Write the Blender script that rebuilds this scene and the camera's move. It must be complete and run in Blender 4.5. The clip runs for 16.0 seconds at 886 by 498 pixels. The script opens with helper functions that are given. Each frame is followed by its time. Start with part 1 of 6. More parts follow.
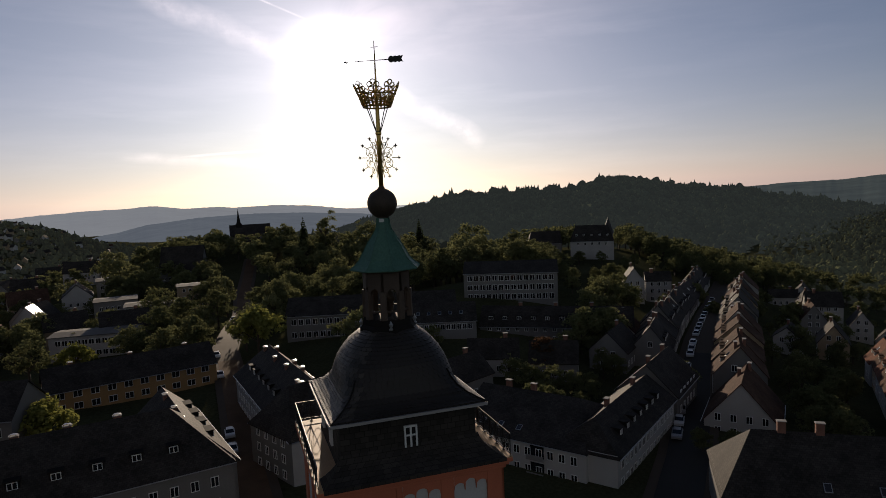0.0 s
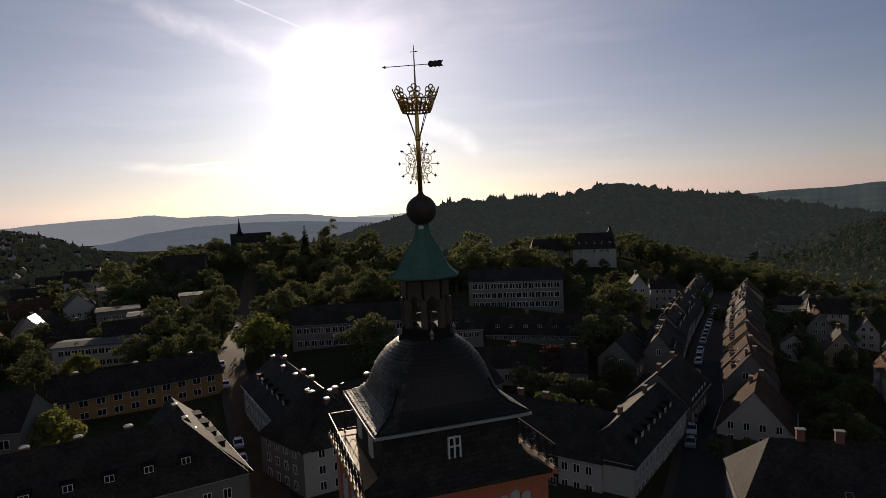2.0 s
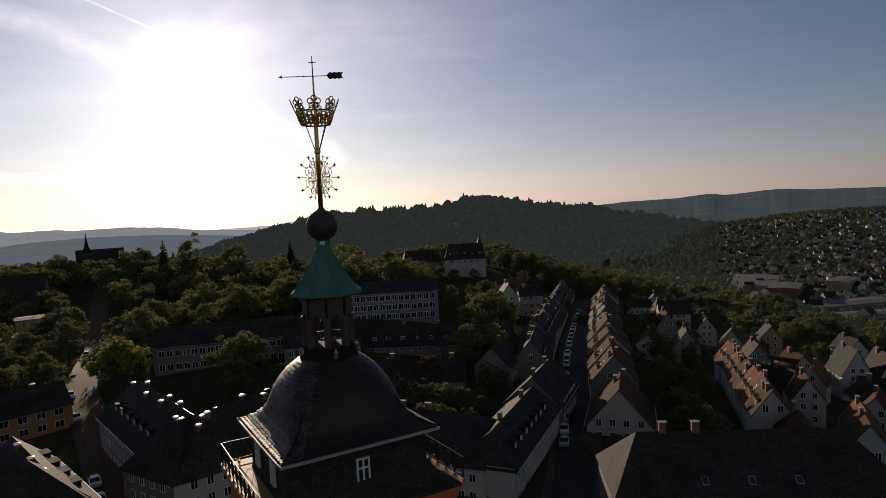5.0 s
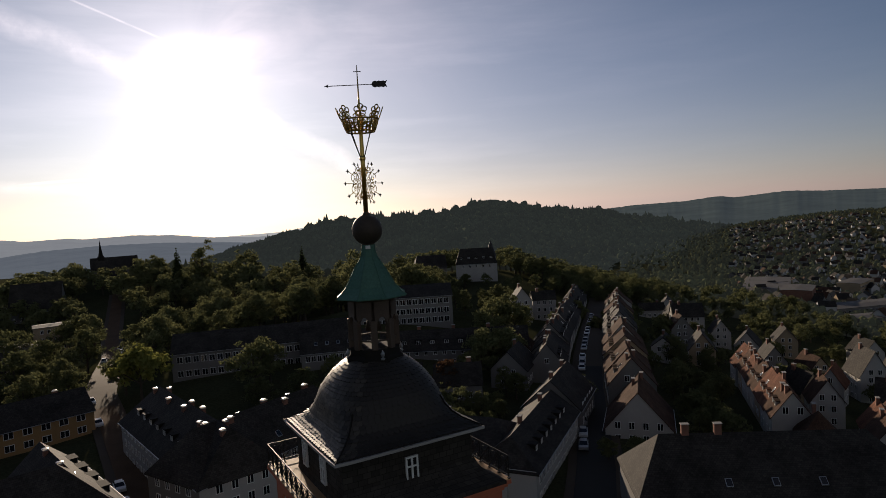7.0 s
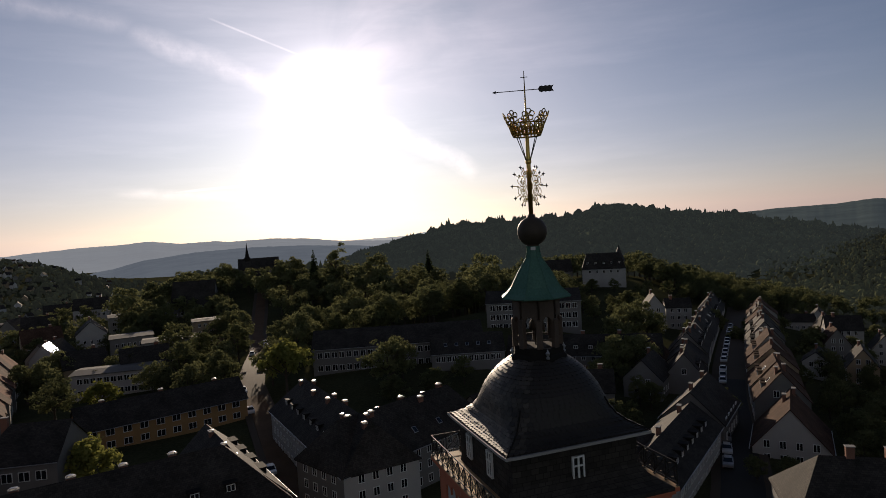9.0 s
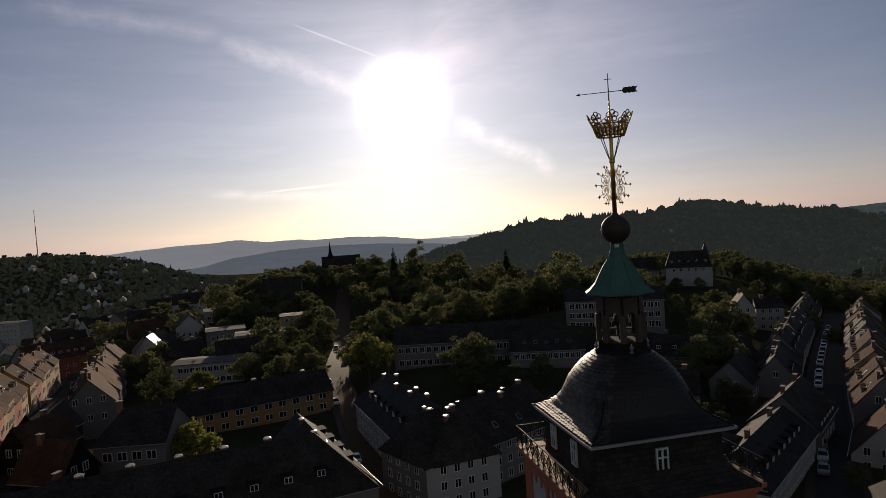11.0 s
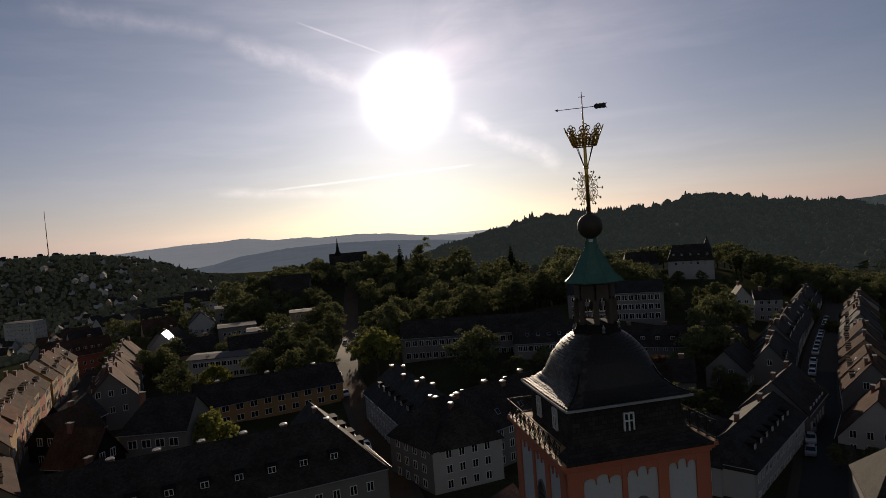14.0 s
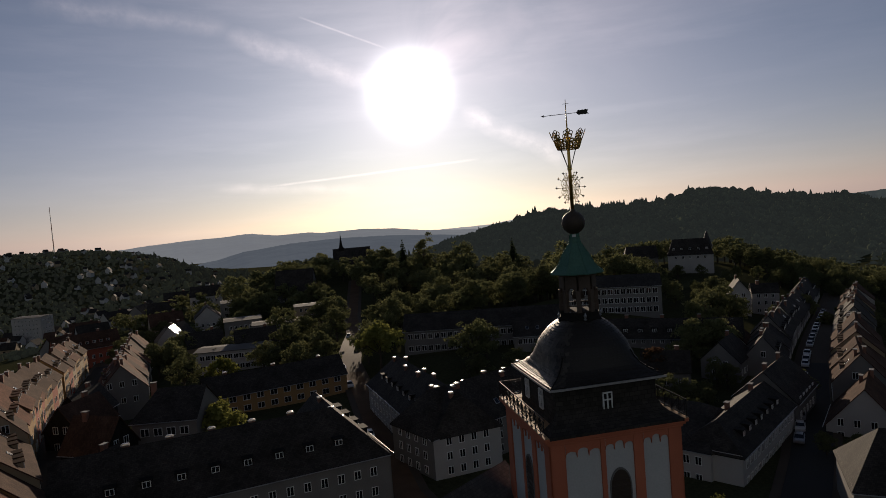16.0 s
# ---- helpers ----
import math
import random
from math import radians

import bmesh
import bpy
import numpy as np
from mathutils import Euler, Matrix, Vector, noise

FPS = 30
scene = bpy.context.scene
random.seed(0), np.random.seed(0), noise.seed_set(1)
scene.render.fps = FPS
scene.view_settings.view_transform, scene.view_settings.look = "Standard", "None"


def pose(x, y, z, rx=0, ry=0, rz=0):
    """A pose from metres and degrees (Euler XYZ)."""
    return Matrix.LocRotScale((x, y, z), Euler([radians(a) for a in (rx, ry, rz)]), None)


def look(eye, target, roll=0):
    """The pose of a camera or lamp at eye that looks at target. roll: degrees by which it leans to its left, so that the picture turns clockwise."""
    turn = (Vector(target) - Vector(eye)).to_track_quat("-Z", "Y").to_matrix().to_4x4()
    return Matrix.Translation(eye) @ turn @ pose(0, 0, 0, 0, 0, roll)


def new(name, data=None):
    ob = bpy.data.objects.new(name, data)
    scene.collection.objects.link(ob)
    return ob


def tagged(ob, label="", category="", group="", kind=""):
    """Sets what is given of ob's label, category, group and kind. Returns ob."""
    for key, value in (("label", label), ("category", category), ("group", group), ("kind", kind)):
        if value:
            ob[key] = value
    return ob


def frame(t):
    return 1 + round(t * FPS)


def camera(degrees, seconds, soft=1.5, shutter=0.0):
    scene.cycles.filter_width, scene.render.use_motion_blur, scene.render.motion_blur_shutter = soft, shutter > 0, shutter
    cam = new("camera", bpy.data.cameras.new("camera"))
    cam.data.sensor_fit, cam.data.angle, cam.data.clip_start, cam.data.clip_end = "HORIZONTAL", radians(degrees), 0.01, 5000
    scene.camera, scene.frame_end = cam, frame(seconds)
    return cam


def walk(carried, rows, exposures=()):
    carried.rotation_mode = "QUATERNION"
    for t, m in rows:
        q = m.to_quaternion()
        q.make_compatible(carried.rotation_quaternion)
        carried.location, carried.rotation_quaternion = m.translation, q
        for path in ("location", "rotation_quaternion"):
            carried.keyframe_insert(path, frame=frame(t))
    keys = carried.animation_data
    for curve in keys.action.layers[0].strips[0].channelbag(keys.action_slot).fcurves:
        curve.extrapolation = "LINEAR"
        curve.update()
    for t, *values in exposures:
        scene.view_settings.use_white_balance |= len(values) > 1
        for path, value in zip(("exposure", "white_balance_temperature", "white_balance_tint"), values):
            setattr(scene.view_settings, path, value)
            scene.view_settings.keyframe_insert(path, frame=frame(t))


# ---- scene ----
cam = camera(70.0, 16.0, soft=0.75)
PATH = [
    (0, -8.06, -34.25, 44.68, 84.52, 2.47, -18.78),
    (0.5, -8.71, -33.96, 44.67, 84.71, 2.51, -18.90),
    (1, -9.24, -33.66, 44.68, 84.90, 2.57, -18.98),
    (1.5, -9.66, -33.29, 44.68, 85.09, 2.60, -18.99),
    (2, -10.07, -32.97, 44.67, 85.26, 2.64, -19.00),
    (2.5, -10.42, -32.77, 44.67, 85.41, 2.49, -19.75),
    (2.6, -10.40, -32.82, 44.67, 85.38, 2.38, -20.41),
    (2.8, -10.33, -32.91, 44.69, 85.28, 2.12, -23.09),
    (3, -10.25, -32.97, 44.71, 85.21, 1.93, -27.88),
    (3.5, -10.40, -32.93, 44.74, 85.19, 2.45, -30.20),
    (4, -10.81, -32.56, 44.80, 85.38, 2.53, -30.42),
    (6.5, -12.89, -31.63, 44.98, 86.13, 2.92, -31.01),
    (7, -13.57, -31.63, 44.96, 86.25, 3.28, -30.16),
    (7.5, -14.28, -31.56, 44.97, 86.47, 3.20, -28.07),
    (8, -14.83, -31.46, 45.01, 86.60, 3.19, -27.12),
    (8.5, -15.36, -31.34, 44.99, 86.78, 3.47, -25.56),
    (9, -16.12, -31.37, 44.98, 87.27, 3.40, -19.27),
    (9.5, -16.45, -31.57, 45.01, 87.38, 3.46, -17.59),
    (10, -16.85, -32.02, 45.00, 87.58, 3.52, -13.82),
    (10.2, -16.93, -32.17, 45.02, 87.62, 3.59, -12.92),
    (12.3, -17.47, -35.25, 45.11, 87.43, 3.92, -12.00),
    (12.5, -17.51, -35.69, 45.15, 87.47, 4.18, -12.07),
    (13, -17.69, -36.79, 45.20, 87.36, 4.18, -11.96),
    (13.5, -17.74, -37.73, 45.23, 87.30, 4.29, -11.86),
    (14, -17.84, -38.74, 45.26, 87.21, 4.39, -11.75),
    (14.5, -17.91, -39.71, 45.28, 87.07, 4.43, -11.68),
    (15, -17.96, -40.66, 45.31, 86.98, 4.51, -11.59),
    (15.5, -18.02, -41.60, 45.35, 86.88, 4.54, -11.52),
    (16, -18.07, -42.57, 45.39, 86.77, 4.53, -11.47),
]
walk(cam, [(t, pose(x, y, z, rx, ry, rz)) for t, x, y, z, rx, ry, rz in PATH],
     [(0.0, 0.27), (2.5, 0.27), (3.2, 0.34), (8.2, 0.36), (9.2, 0.32), (10.2, 0.20), (12.4, 0.05), (16.0, 0.0)])

# ---- light ----
SUN_AZ, SUN_EL = radians(9.3), radians(10.9)
SUN_DIR = Vector((math.sin(SUN_AZ) * math.cos(SUN_EL), math.cos(SUN_AZ) * math.cos(SUN_EL), math.sin(SUN_EL)))

sun_data = bpy.data.lights.new("sun", "SUN")
sun_data.energy, sun_data.angle, sun_data.color = 3.6, radians(0.6), (1.0, 0.80, 0.60)
sun = new("sun", sun_data)
sun.matrix_world = look(SUN_DIR * 100, (0, 0, 0))


def nodes_of(tree):
    tree.nodes.clear()

    def add(kind, *links, **values):
        n = tree.nodes.new(kind)
        for key, value in values.items():
            if key in ("operation", "blend_type", "data_type", "sky_type", "noise_dimensions", "feature", "mode"):
                if key == "operation":
                    n.operation = value
                elif key == "blend_type":
                    n.blend_type = value
                elif key == "data_type":
                    n.data_type = value
                elif key == "sky_type":
                    n.sky_type = value
                elif key == "feature":
                    n.feature = value
            else:
                n.inputs[int(key[1:])].default_value = value
        for slot, source in links:
            tree.links.new(source, n.inputs[slot])
        return n
    return add


SKY_TINT = (0.0175, 0.0276, 0.0358)


def make_world():
    world = bpy.data.worlds.new("evening_sky")
    scene.world = world
    world.use_nodes = True
    t = world.node_tree
    add = nodes_of(t)
    out = add("ShaderNodeOutputWorld")
    coord = add("ShaderNodeTexCoord")
    way = coord.outputs["Generated"]
    sky = add("ShaderNodeTexSky", sky_type="NISHITA")
    sky.sun_disc = False
    sky.sun_elevation, sky.sun_rotation = SUN_EL, SUN_AZ
    sky.altitude, sky.air_density, sky.dust_density, sky.ozone_density = 300, 1.0, 0.35, 2.0
    # the glow of haze and thin cloud round the sun
    dot = add("ShaderNodeVectorMath", (0, way), operation="DOT_PRODUCT")
    dot.inputs[1].default_value = SUN_DIR
    angle = add("ShaderNodeMath", (0, dot.outputs["Value"]), operation="ARCCOSINE")

    def glow(width, power):
        a = add("ShaderNodeMath", (0, angle.outputs[0]), operation="DIVIDE", i1=width)
        b = add("ShaderNodeMath", (0, a.outputs[0]), operation="POWER", i1=power)
        c = add("ShaderNodeMath", (0, b.outputs[0]), operation="MULTIPLY", i1=-1.0)
        return add("ShaderNodeMath", (0, c.outputs[0]), operation="EXPONENT").outputs[0]
    core, wide = glow(0.043, 2.4), glow(0.10, 1.15)
    # height over the horizon, for the pale haze low in the sky
    xyz = add("ShaderNodeSeparateXYZ", (0, way))
    up = add("ShaderNodeMath", (0, xyz.outputs[2]), operation="MAXIMUM", i1=0.0)

    def low_haze(depth):
        a = add("ShaderNodeMath", (0, up.outputs[0]), operation="DIVIDE", i1=-depth)
        return add("ShaderNodeMath", (0, a.outputs[0]), operation="EXPONENT").outputs[0]

    def streak(turn, tilt, scale, stretch, low, high, detail=7.0):
        """Thin cloud drawn out along one direction."""
        mapping = add("ShaderNodeMapping", (0, way))
        mapping.inputs["Rotation"].default_value = (0.0, radians(tilt), radians(turn))
        mapping.inputs["Scale"].default_value = (1.0, 1.0, stretch)
        cloud = add("ShaderNodeTexNoise", (0, mapping.outputs[0]), i2=scale, i3=detail, i4=0.6)
        return add("ShaderNodeMapRange", (0, cloud.outputs[0]), i1=low, i2=high).outputs[0]

    def trail(start, end, width, strength):
        """A narrow vapour trail along the great circle from one direction to another."""
        p, q = Vector(start).normalized(), Vector(end).normalized()
        n = p.cross(q).normalized()
        off = add("ShaderNodeVectorMath", (0, way), operation="DOT_PRODUCT")
        off.inputs[1].default_value = n
        wob = add("ShaderNodeTexNoise", (0, way), i2=22.0, i3=3.0, i4=0.5)
        jig = add("ShaderNodeMapRange", (0, wob.outputs[0]), i1=0.0, i2=1.0, i3=-width * 0.7, i4=width * 0.7)
        off2 = add("ShaderNodeMath", (0, off.outputs["Value"]), (1, jig.outputs[0]), operation="ADD")
        a = add("ShaderNodeMath", (0, off2.outputs[0]), operation="ABSOLUTE")
        fray = add("ShaderNodeTexNoise", (0, way), i2=26.0, i3=8.0, i4=0.68)
        thin = add("ShaderNodeMapRange", (0, fray.outputs[0]), i1=0.34, i2=0.66, i3=0.30 * strength, i4=strength)
        sharp = add("ShaderNodeMapRange", (0, a.outputs[0]), i1=width * 1.3, i2=0.0)
        line = add("ShaderNodeMath", (0, sharp.outputs[0]), (1, thin.outputs[0]), operation="MULTIPLY").outputs[0]
        mid = (p + q).normalized()
        along = add("ShaderNodeVectorMath", (0, way), operation="DOT_PRODUCT")
        along.inputs[1].default_value = mid
        reach = p.dot(mid)
        within = add("ShaderNodeMapRange", (0, along.outputs["Value"]), i1=reach, i2=reach + (1 - reach) * 0.5).outputs[0]
        return add("ShaderNodeMath", (0, line), (1, within), operation="MULTIPLY").outputs[0]

    def toward(az, el):
        return (math.sin(radians(az)) * math.cos(radians(el)), math.cos(radians(az)) * math.cos(radians(el)), math.sin(radians(el)))
    near = glow(0.50, 1.5)
    veil = add("ShaderNodeMath", (0, streak(-9, 24, 2.4, 8.0, 0.47, 0.80)), (1, near), operation="MULTIPLY").outputs[0]
    wisps = add("ShaderNodeMath", (0, streak(20, -31, 3.6, 7.0, 0.52, 0.82)), (1, near), operation="MULTIPLY").outputs[0]
    trails = None
    for start, end, width, strength in (((0.1, 17.5), (7.7, 14.6), 0.0016, 1.1), ((-4.7, 3.4), (15.3, 4.6), 0.0020, 1.3), ((-8.4, 3.6), (5.0, 2.7), 0.007, 0.6), ((-20.2, 17.7), (-5.3, 16.6), 0.014, 0.5),
                                        ((-6.2, 16.2), (6.8, 11.7), 0.015, 0.95), ((13.7, 9.0), (22.8, 3.9), 0.015, 1.35)):
        one = trail(toward(*start), toward(*end), width, strength)
        trails = one if trails is None else add("ShaderNodeMath", (0, trails), (1, one), operation="MAXIMUM").outputs[0]

    def scaled(colour, factor):
        n = add("ShaderNodeVectorMath", (3, factor), operation="SCALE")
        n.inputs[0].default_value = colour
        return n.outputs[0]
    tint = add("ShaderNodeVectorMath", (0, sky.outputs[0]), operation="MULTIPLY")
    tint.inputs[1].default_value = SKY_TINT
    total = tint.outputs[0]
    # forward-scattered light: the sky behind the viewer stays darker
    ahead, fore = glow(1.05, 1.7), glow(0.75, 1.8)
    # and the milky light of the sky opposite the sun
    opposite = add("ShaderNodeMath", (0, dot.outputs["Value"]), operation="MULTIPLY", i1=-1.0)
    opposite = add("ShaderNodeMath", (0, opposite.outputs[0]), operation="MAXIMUM", i1=0.0).outputs[0]
    # a fan of thin cloud drawn out from the sun, up and to the east of it
    east_way = Vector((math.cos(SUN_AZ), -math.sin(SUN_AZ), 0))
    up_way = SUN_DIR.cross(east_way) * -1
    axis = []
    for direction in (east_way, up_way):
        d = add("ShaderNodeVectorMath", (0, way), operation="DOT_PRODUCT")
        d.inputs[1].default_value = direction
        axis.append(d.outputs["Value"])
    turn_at = add("ShaderNodeMath", (0, axis[1]), (1, axis[0]), operation="ARCTAN2").outputs[0]
    bend = add("ShaderNodeMath", (0, angle.outputs[0]), operation="MULTIPLY", i1=1.6)
    swept = add("ShaderNodeMath", (0, turn_at), (1, bend.outputs[0]), operation="ADD").outputs[0]
    place = add("ShaderNodeCombineXYZ", (0, swept), (1, angle.outputs[0]), i2=8.1)
    stretched = add("ShaderNodeMapping", (0, place.outputs[0]))
    stretched.inputs["Scale"].default_value = (0.75, 2.2, 1.0)
    plume = add("ShaderNodeTexNoise", (0, stretched.outputs[0]), i2=1.7, i3=5.0, i4=0.55, i8=0.55)
    plume = add("ShaderNodeMapRange", (0, plume.outputs[0]), i1=0.32, i2=0.80).outputs[0]
    sector = add("ShaderNodeMath", (0, swept), operation="SUBTRACT", i1=0.95)
    sector = add("ShaderNodeMath", (0, sector.outputs[0]), operation="MULTIPLY", i1=1.5)
    sector = add("ShaderNodeMath", (0, sector.outputs[0]), operation="POWER", i1=2.0)
    sector = add("ShaderNodeMath", (0, sector.outputs[0]), operation="MULTIPLY", i1=-1.0)
    sector = add("ShaderNodeMath", (0, sector.outputs[0]), operation="EXPONENT").outputs[0]
    fan = add("ShaderNodeMath", (0, plume), (1, sector), operation="MULTIPLY").outputs[0]
    fan = add("ShaderNodeMath", (0, fan), (1, glow(0.26, 2.0)), operation="MULTIPLY").outputs[0]
    low_a = add("ShaderNodeMath", (0, low_haze(0.11)), (1, ahead), operation="MULTIPLY").outputs[0]
    low_b = add("ShaderNodeMath", (0, low_haze(0.5)), (1, fore), operation="MULTIPLY").outputs[0]
    for extra in (scaled((4.0, 3.9, 3.85), core), scaled((0.50, 0.385, 0.395), wide), scaled((0.222, 0.188, 0.188), glow(0.40, 1.3)), scaled((0.385, 0.186, 0.222), low_a), scaled((0.134, 0.110, 0.112), low_b), scaled((0.185, 0.143, 0.108), opposite), scaled((0.50, 0.37, 0.36), fan),
                  scaled((0.11, 0.09, 0.09), veil), scaled((0.10, 0.085, 0.085), wisps), scaled((0.27, 0.215, 0.20), trails)):
        s = add("ShaderNodeVectorMath", (0, total), (1, extra), operation="ADD")
        total = s.outputs[0]
    back = add("ShaderNodeBackground", (0, total), i1=1.0)
    t.links.new(back.outputs[0], out.inputs[0])


make_world()

# ---- materials ----
def material(name, base, rough=0.8, vary=0.25, scale=1.0, fine=12.0, bump=0.15, metal=0.0, spec=0.3, second=None, island=0.0, coat=0.0):
    """A surface with stains at a large scale, grain at a small one, a fine relief and some difference from piece to piece."""
    m = bpy.data.materials.new(name)
    m.use_nodes = True
    t = m.node_tree
    add = nodes_of(t)
    out = add("ShaderNodeOutputMaterial")
    shader = add("ShaderNodeBsdfPrincipled")
    t.links.new(shader.outputs[0], out.inputs[0])
    coord = add("ShaderNodeTexCoord")
    big = add("ShaderNodeTexNoise", (0, coord.outputs["Object"]), i2=scale * 0.35, i3=5.0, i4=0.6)
    small = add("ShaderNodeTexNoise", (0, coord.outputs["Object"]), i2=fine, i3=4.0, i4=0.65)
    mixed = add("ShaderNodeMath", (0, big.outputs[0]), (1, small.outputs[0]), operation="ADD")
    info = add("ShaderNodeObjectInfo")
    piece = add("ShaderNodeMapRange", (0, info.outputs["Random"]), i3=-island, i4=island)
    sum2 = add("ShaderNodeMath", (0, mixed.outputs[0]), (1, piece.outputs[0]), operation="ADD")
    span = add("ShaderNodeMapRange", (0, sum2.outputs[0]), i1=0.6, i2=1.4)
    dark = tuple(c * (1 - vary) for c in base)
    light = second or tuple(min(1, c * (1 + vary * 0.7)) for c in base)
    mix = add("ShaderNodeMix", (0, span.outputs[0]), data_type="RGBA")
    mix.inputs[6].default_value = (*dark, 1)
    mix.inputs[7].default_value = (*light, 1)
    t.links.new(mix.outputs[2], shader.inputs["Base Color"])
    r = add("ShaderNodeMapRange", (0, small.outputs[0]), i3=max(0.02, rough - 0.12), i4=min(1, rough + 0.12))
    t.links.new(r.outputs[0], shader.inputs["Roughness"])
    shader.inputs["Metallic"].default_value = metal
    shader.inputs["Specular IOR Level"].default_value = spec
    if bump:
        b = add("ShaderNodeBump", (2, mixed.outputs[0]), i0=bump, i1=0.05)
        t.links.new(b.outputs[0], shader.inputs["Normal"])
    return m


def tiled(name, base, rough, course, width, second, rise=0.02, spec=0.4, metal=0.0):
    """A roof or wall skin in courses: u along, v up the slope, both in metres."""
    m = bpy.data.materials.new(name)
    m.use_nodes = True
    t = m.node_tree
    add = nodes_of(t)
    out = add("ShaderNodeOutputMaterial")
    shader = add("ShaderNodeBsdfPrincipled")
    t.links.new(shader.outputs[0], out.inputs[0])
    uv = add("ShaderNodeUVMap")
    brick = add("ShaderNodeTexBrick", (0, uv.outputs[0]))
    brick.inputs["Color1"].default_value = (*base, 1)
    brick.inputs["Color2"].default_value = (*second, 1)
    brick.inputs["Mortar"].default_value = (*(c * 0.6 for c in base), 1)
    brick.inputs["Scale"].default_value = 1.0
    brick.inputs["Mortar Size"].default_value = 0.018
    brick.inputs["Mortar Smooth"].default_value = 0.4
    brick.inputs["Brick Width"].default_value = width
    brick.inputs["Row Height"].default_value = course
    coord = add("ShaderNodeTexCoord")
    stain = add("ShaderNodeTexNoise", (0, coord.outputs["Object"]), i2=0.25, i3=6.0, i4=0.65)
    span = add("ShaderNodeMapRange", (0, stain.outputs[0]), i1=0.3, i2=0.7, i3=0.55, i4=1.35)
    mul = add("ShaderNodeVectorMath", (0, brick.outputs[0]), (3, span.outputs[0]), operation="SCALE")
    t.links.new(mul.outputs[0], shader.inputs["Base Color"])
    shader.inputs["Roughness"].default_value = rough
    shader.inputs["Metallic"].default_value = metal
    shader.inputs["Specular IOR Level"].default_value = spec
    b = add("ShaderNodeBump", (2, brick.outputs[1]), i0=0.5, i1=rise)
    b.invert = True
    t.links.new(b.outputs[0], shader.inputs["Normal"])
    return m


def glass(name):
    m = bpy.data.materials.new(name)
    m.use_nodes = True
    p = m.node_tree.nodes["Principled BSDF"]
    p.inputs["Base Color"].default_value = (0.012, 0.014, 0.018, 1)
    p.inputs["Roughness"].default_value = 0.06
    p.inputs["Specular IOR Level"].default_value = 0.6
    return m


def foliage(name, base, second):
    m = bpy.data.materials.new(name)
    m.use_nodes = True
    t = m.node_tree
    add = nodes_of(t)
    out = add("ShaderNodeOutputMaterial")
    geo = add("ShaderNodeNewGeometry")
    info = add("ShaderNodeObjectInfo")
    rnd = add("ShaderNodeMath", (0, geo.outputs["Random Per Island"]), (1, info.outputs["Random"]), operation="ADD")
    half = add("ShaderNodeMath", (0, rnd.outputs[0]), operation="MULTIPLY", i1=0.5)
    mix = add("ShaderNodeMix", (0, half.outputs[0]), data_type="RGBA")
    mix.inputs[6].default_value, mix.inputs[7].default_value = (*base, 1), (*second, 1)
    diffuse = add("ShaderNodeBsdfDiffuse", (0, mix.outputs[2]))
    thin = add("ShaderNodeBsdfTranslucent", (0, mix.outputs[2]))
    both = add("ShaderNodeMixShader", (1, diffuse.outputs[0]), (2, thin.outputs[0]), i0=0.4)
    t.links.new(both.outputs[0], out.inputs[0])
    return m


def hazed_distance(name, base, glow, strength):
    """Far ridges and trees behind the rest; kilometres of lit air put in as emission."""
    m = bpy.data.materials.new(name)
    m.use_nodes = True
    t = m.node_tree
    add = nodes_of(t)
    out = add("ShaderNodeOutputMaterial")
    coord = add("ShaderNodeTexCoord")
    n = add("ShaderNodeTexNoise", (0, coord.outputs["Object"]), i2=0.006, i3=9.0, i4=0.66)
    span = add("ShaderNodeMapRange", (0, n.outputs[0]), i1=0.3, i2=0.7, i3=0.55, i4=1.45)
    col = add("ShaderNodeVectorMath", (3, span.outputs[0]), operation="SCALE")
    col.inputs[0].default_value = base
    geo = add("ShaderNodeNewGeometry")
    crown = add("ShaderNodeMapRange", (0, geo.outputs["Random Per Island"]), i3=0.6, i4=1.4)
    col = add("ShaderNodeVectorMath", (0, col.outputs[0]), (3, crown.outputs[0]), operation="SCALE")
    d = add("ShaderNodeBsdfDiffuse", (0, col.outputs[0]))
    # even emission stands in for haze; the surface itself gives off no light
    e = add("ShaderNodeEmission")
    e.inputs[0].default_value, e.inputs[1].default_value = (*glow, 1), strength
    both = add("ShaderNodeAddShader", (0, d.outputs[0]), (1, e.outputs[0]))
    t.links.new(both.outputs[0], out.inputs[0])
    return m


SLATE = tiled("slate", (0.050, 0.045, 0.041), 0.60, 0.26, 0.30, (0.082, 0.074, 0.066), rise=0.05, spec=0.30)
SLATE_DARK = tiled("dark_slate", (0.029, 0.026, 0.023), 0.78, 0.30, 0.40, (0.050, 0.044, 0.038), spec=0.10)
TILE_RED = tiled("red_tiles", (0.155, 0.072, 0.046), 0.88, 0.36, 0.26, (0.105, 0.050, 0.034), spec=0.06)
TILE_BROWN = tiled("brown_tiles", (0.088, 0.051, 0.035), 0.88, 0.36, 0.26, (0.056, 0.034, 0.025), spec=0.06)
COPPER_GREEN = material("green_copper", (0.05, 0.13, 0.095), 0.65, 0.35, 1.5, 9, 0.1, second=(0.09, 0.20, 0.15))
GOLD = material("gilded_iron", (0.55, 0.33, 0.08), 0.34, 0.3, 3, 25, 0.05, metal=1.0, second=(0.75, 0.5, 0.16))
IRON = material("dark_iron", (0.035, 0.032, 0.03), 0.5, 0.3, 3, 25, 0.05, metal=0.6)
COPPER_DARK = material("brown_copper", (0.075, 0.058, 0.045), 0.62, 0.4, 2, 14, 0.1, metal=0.4)
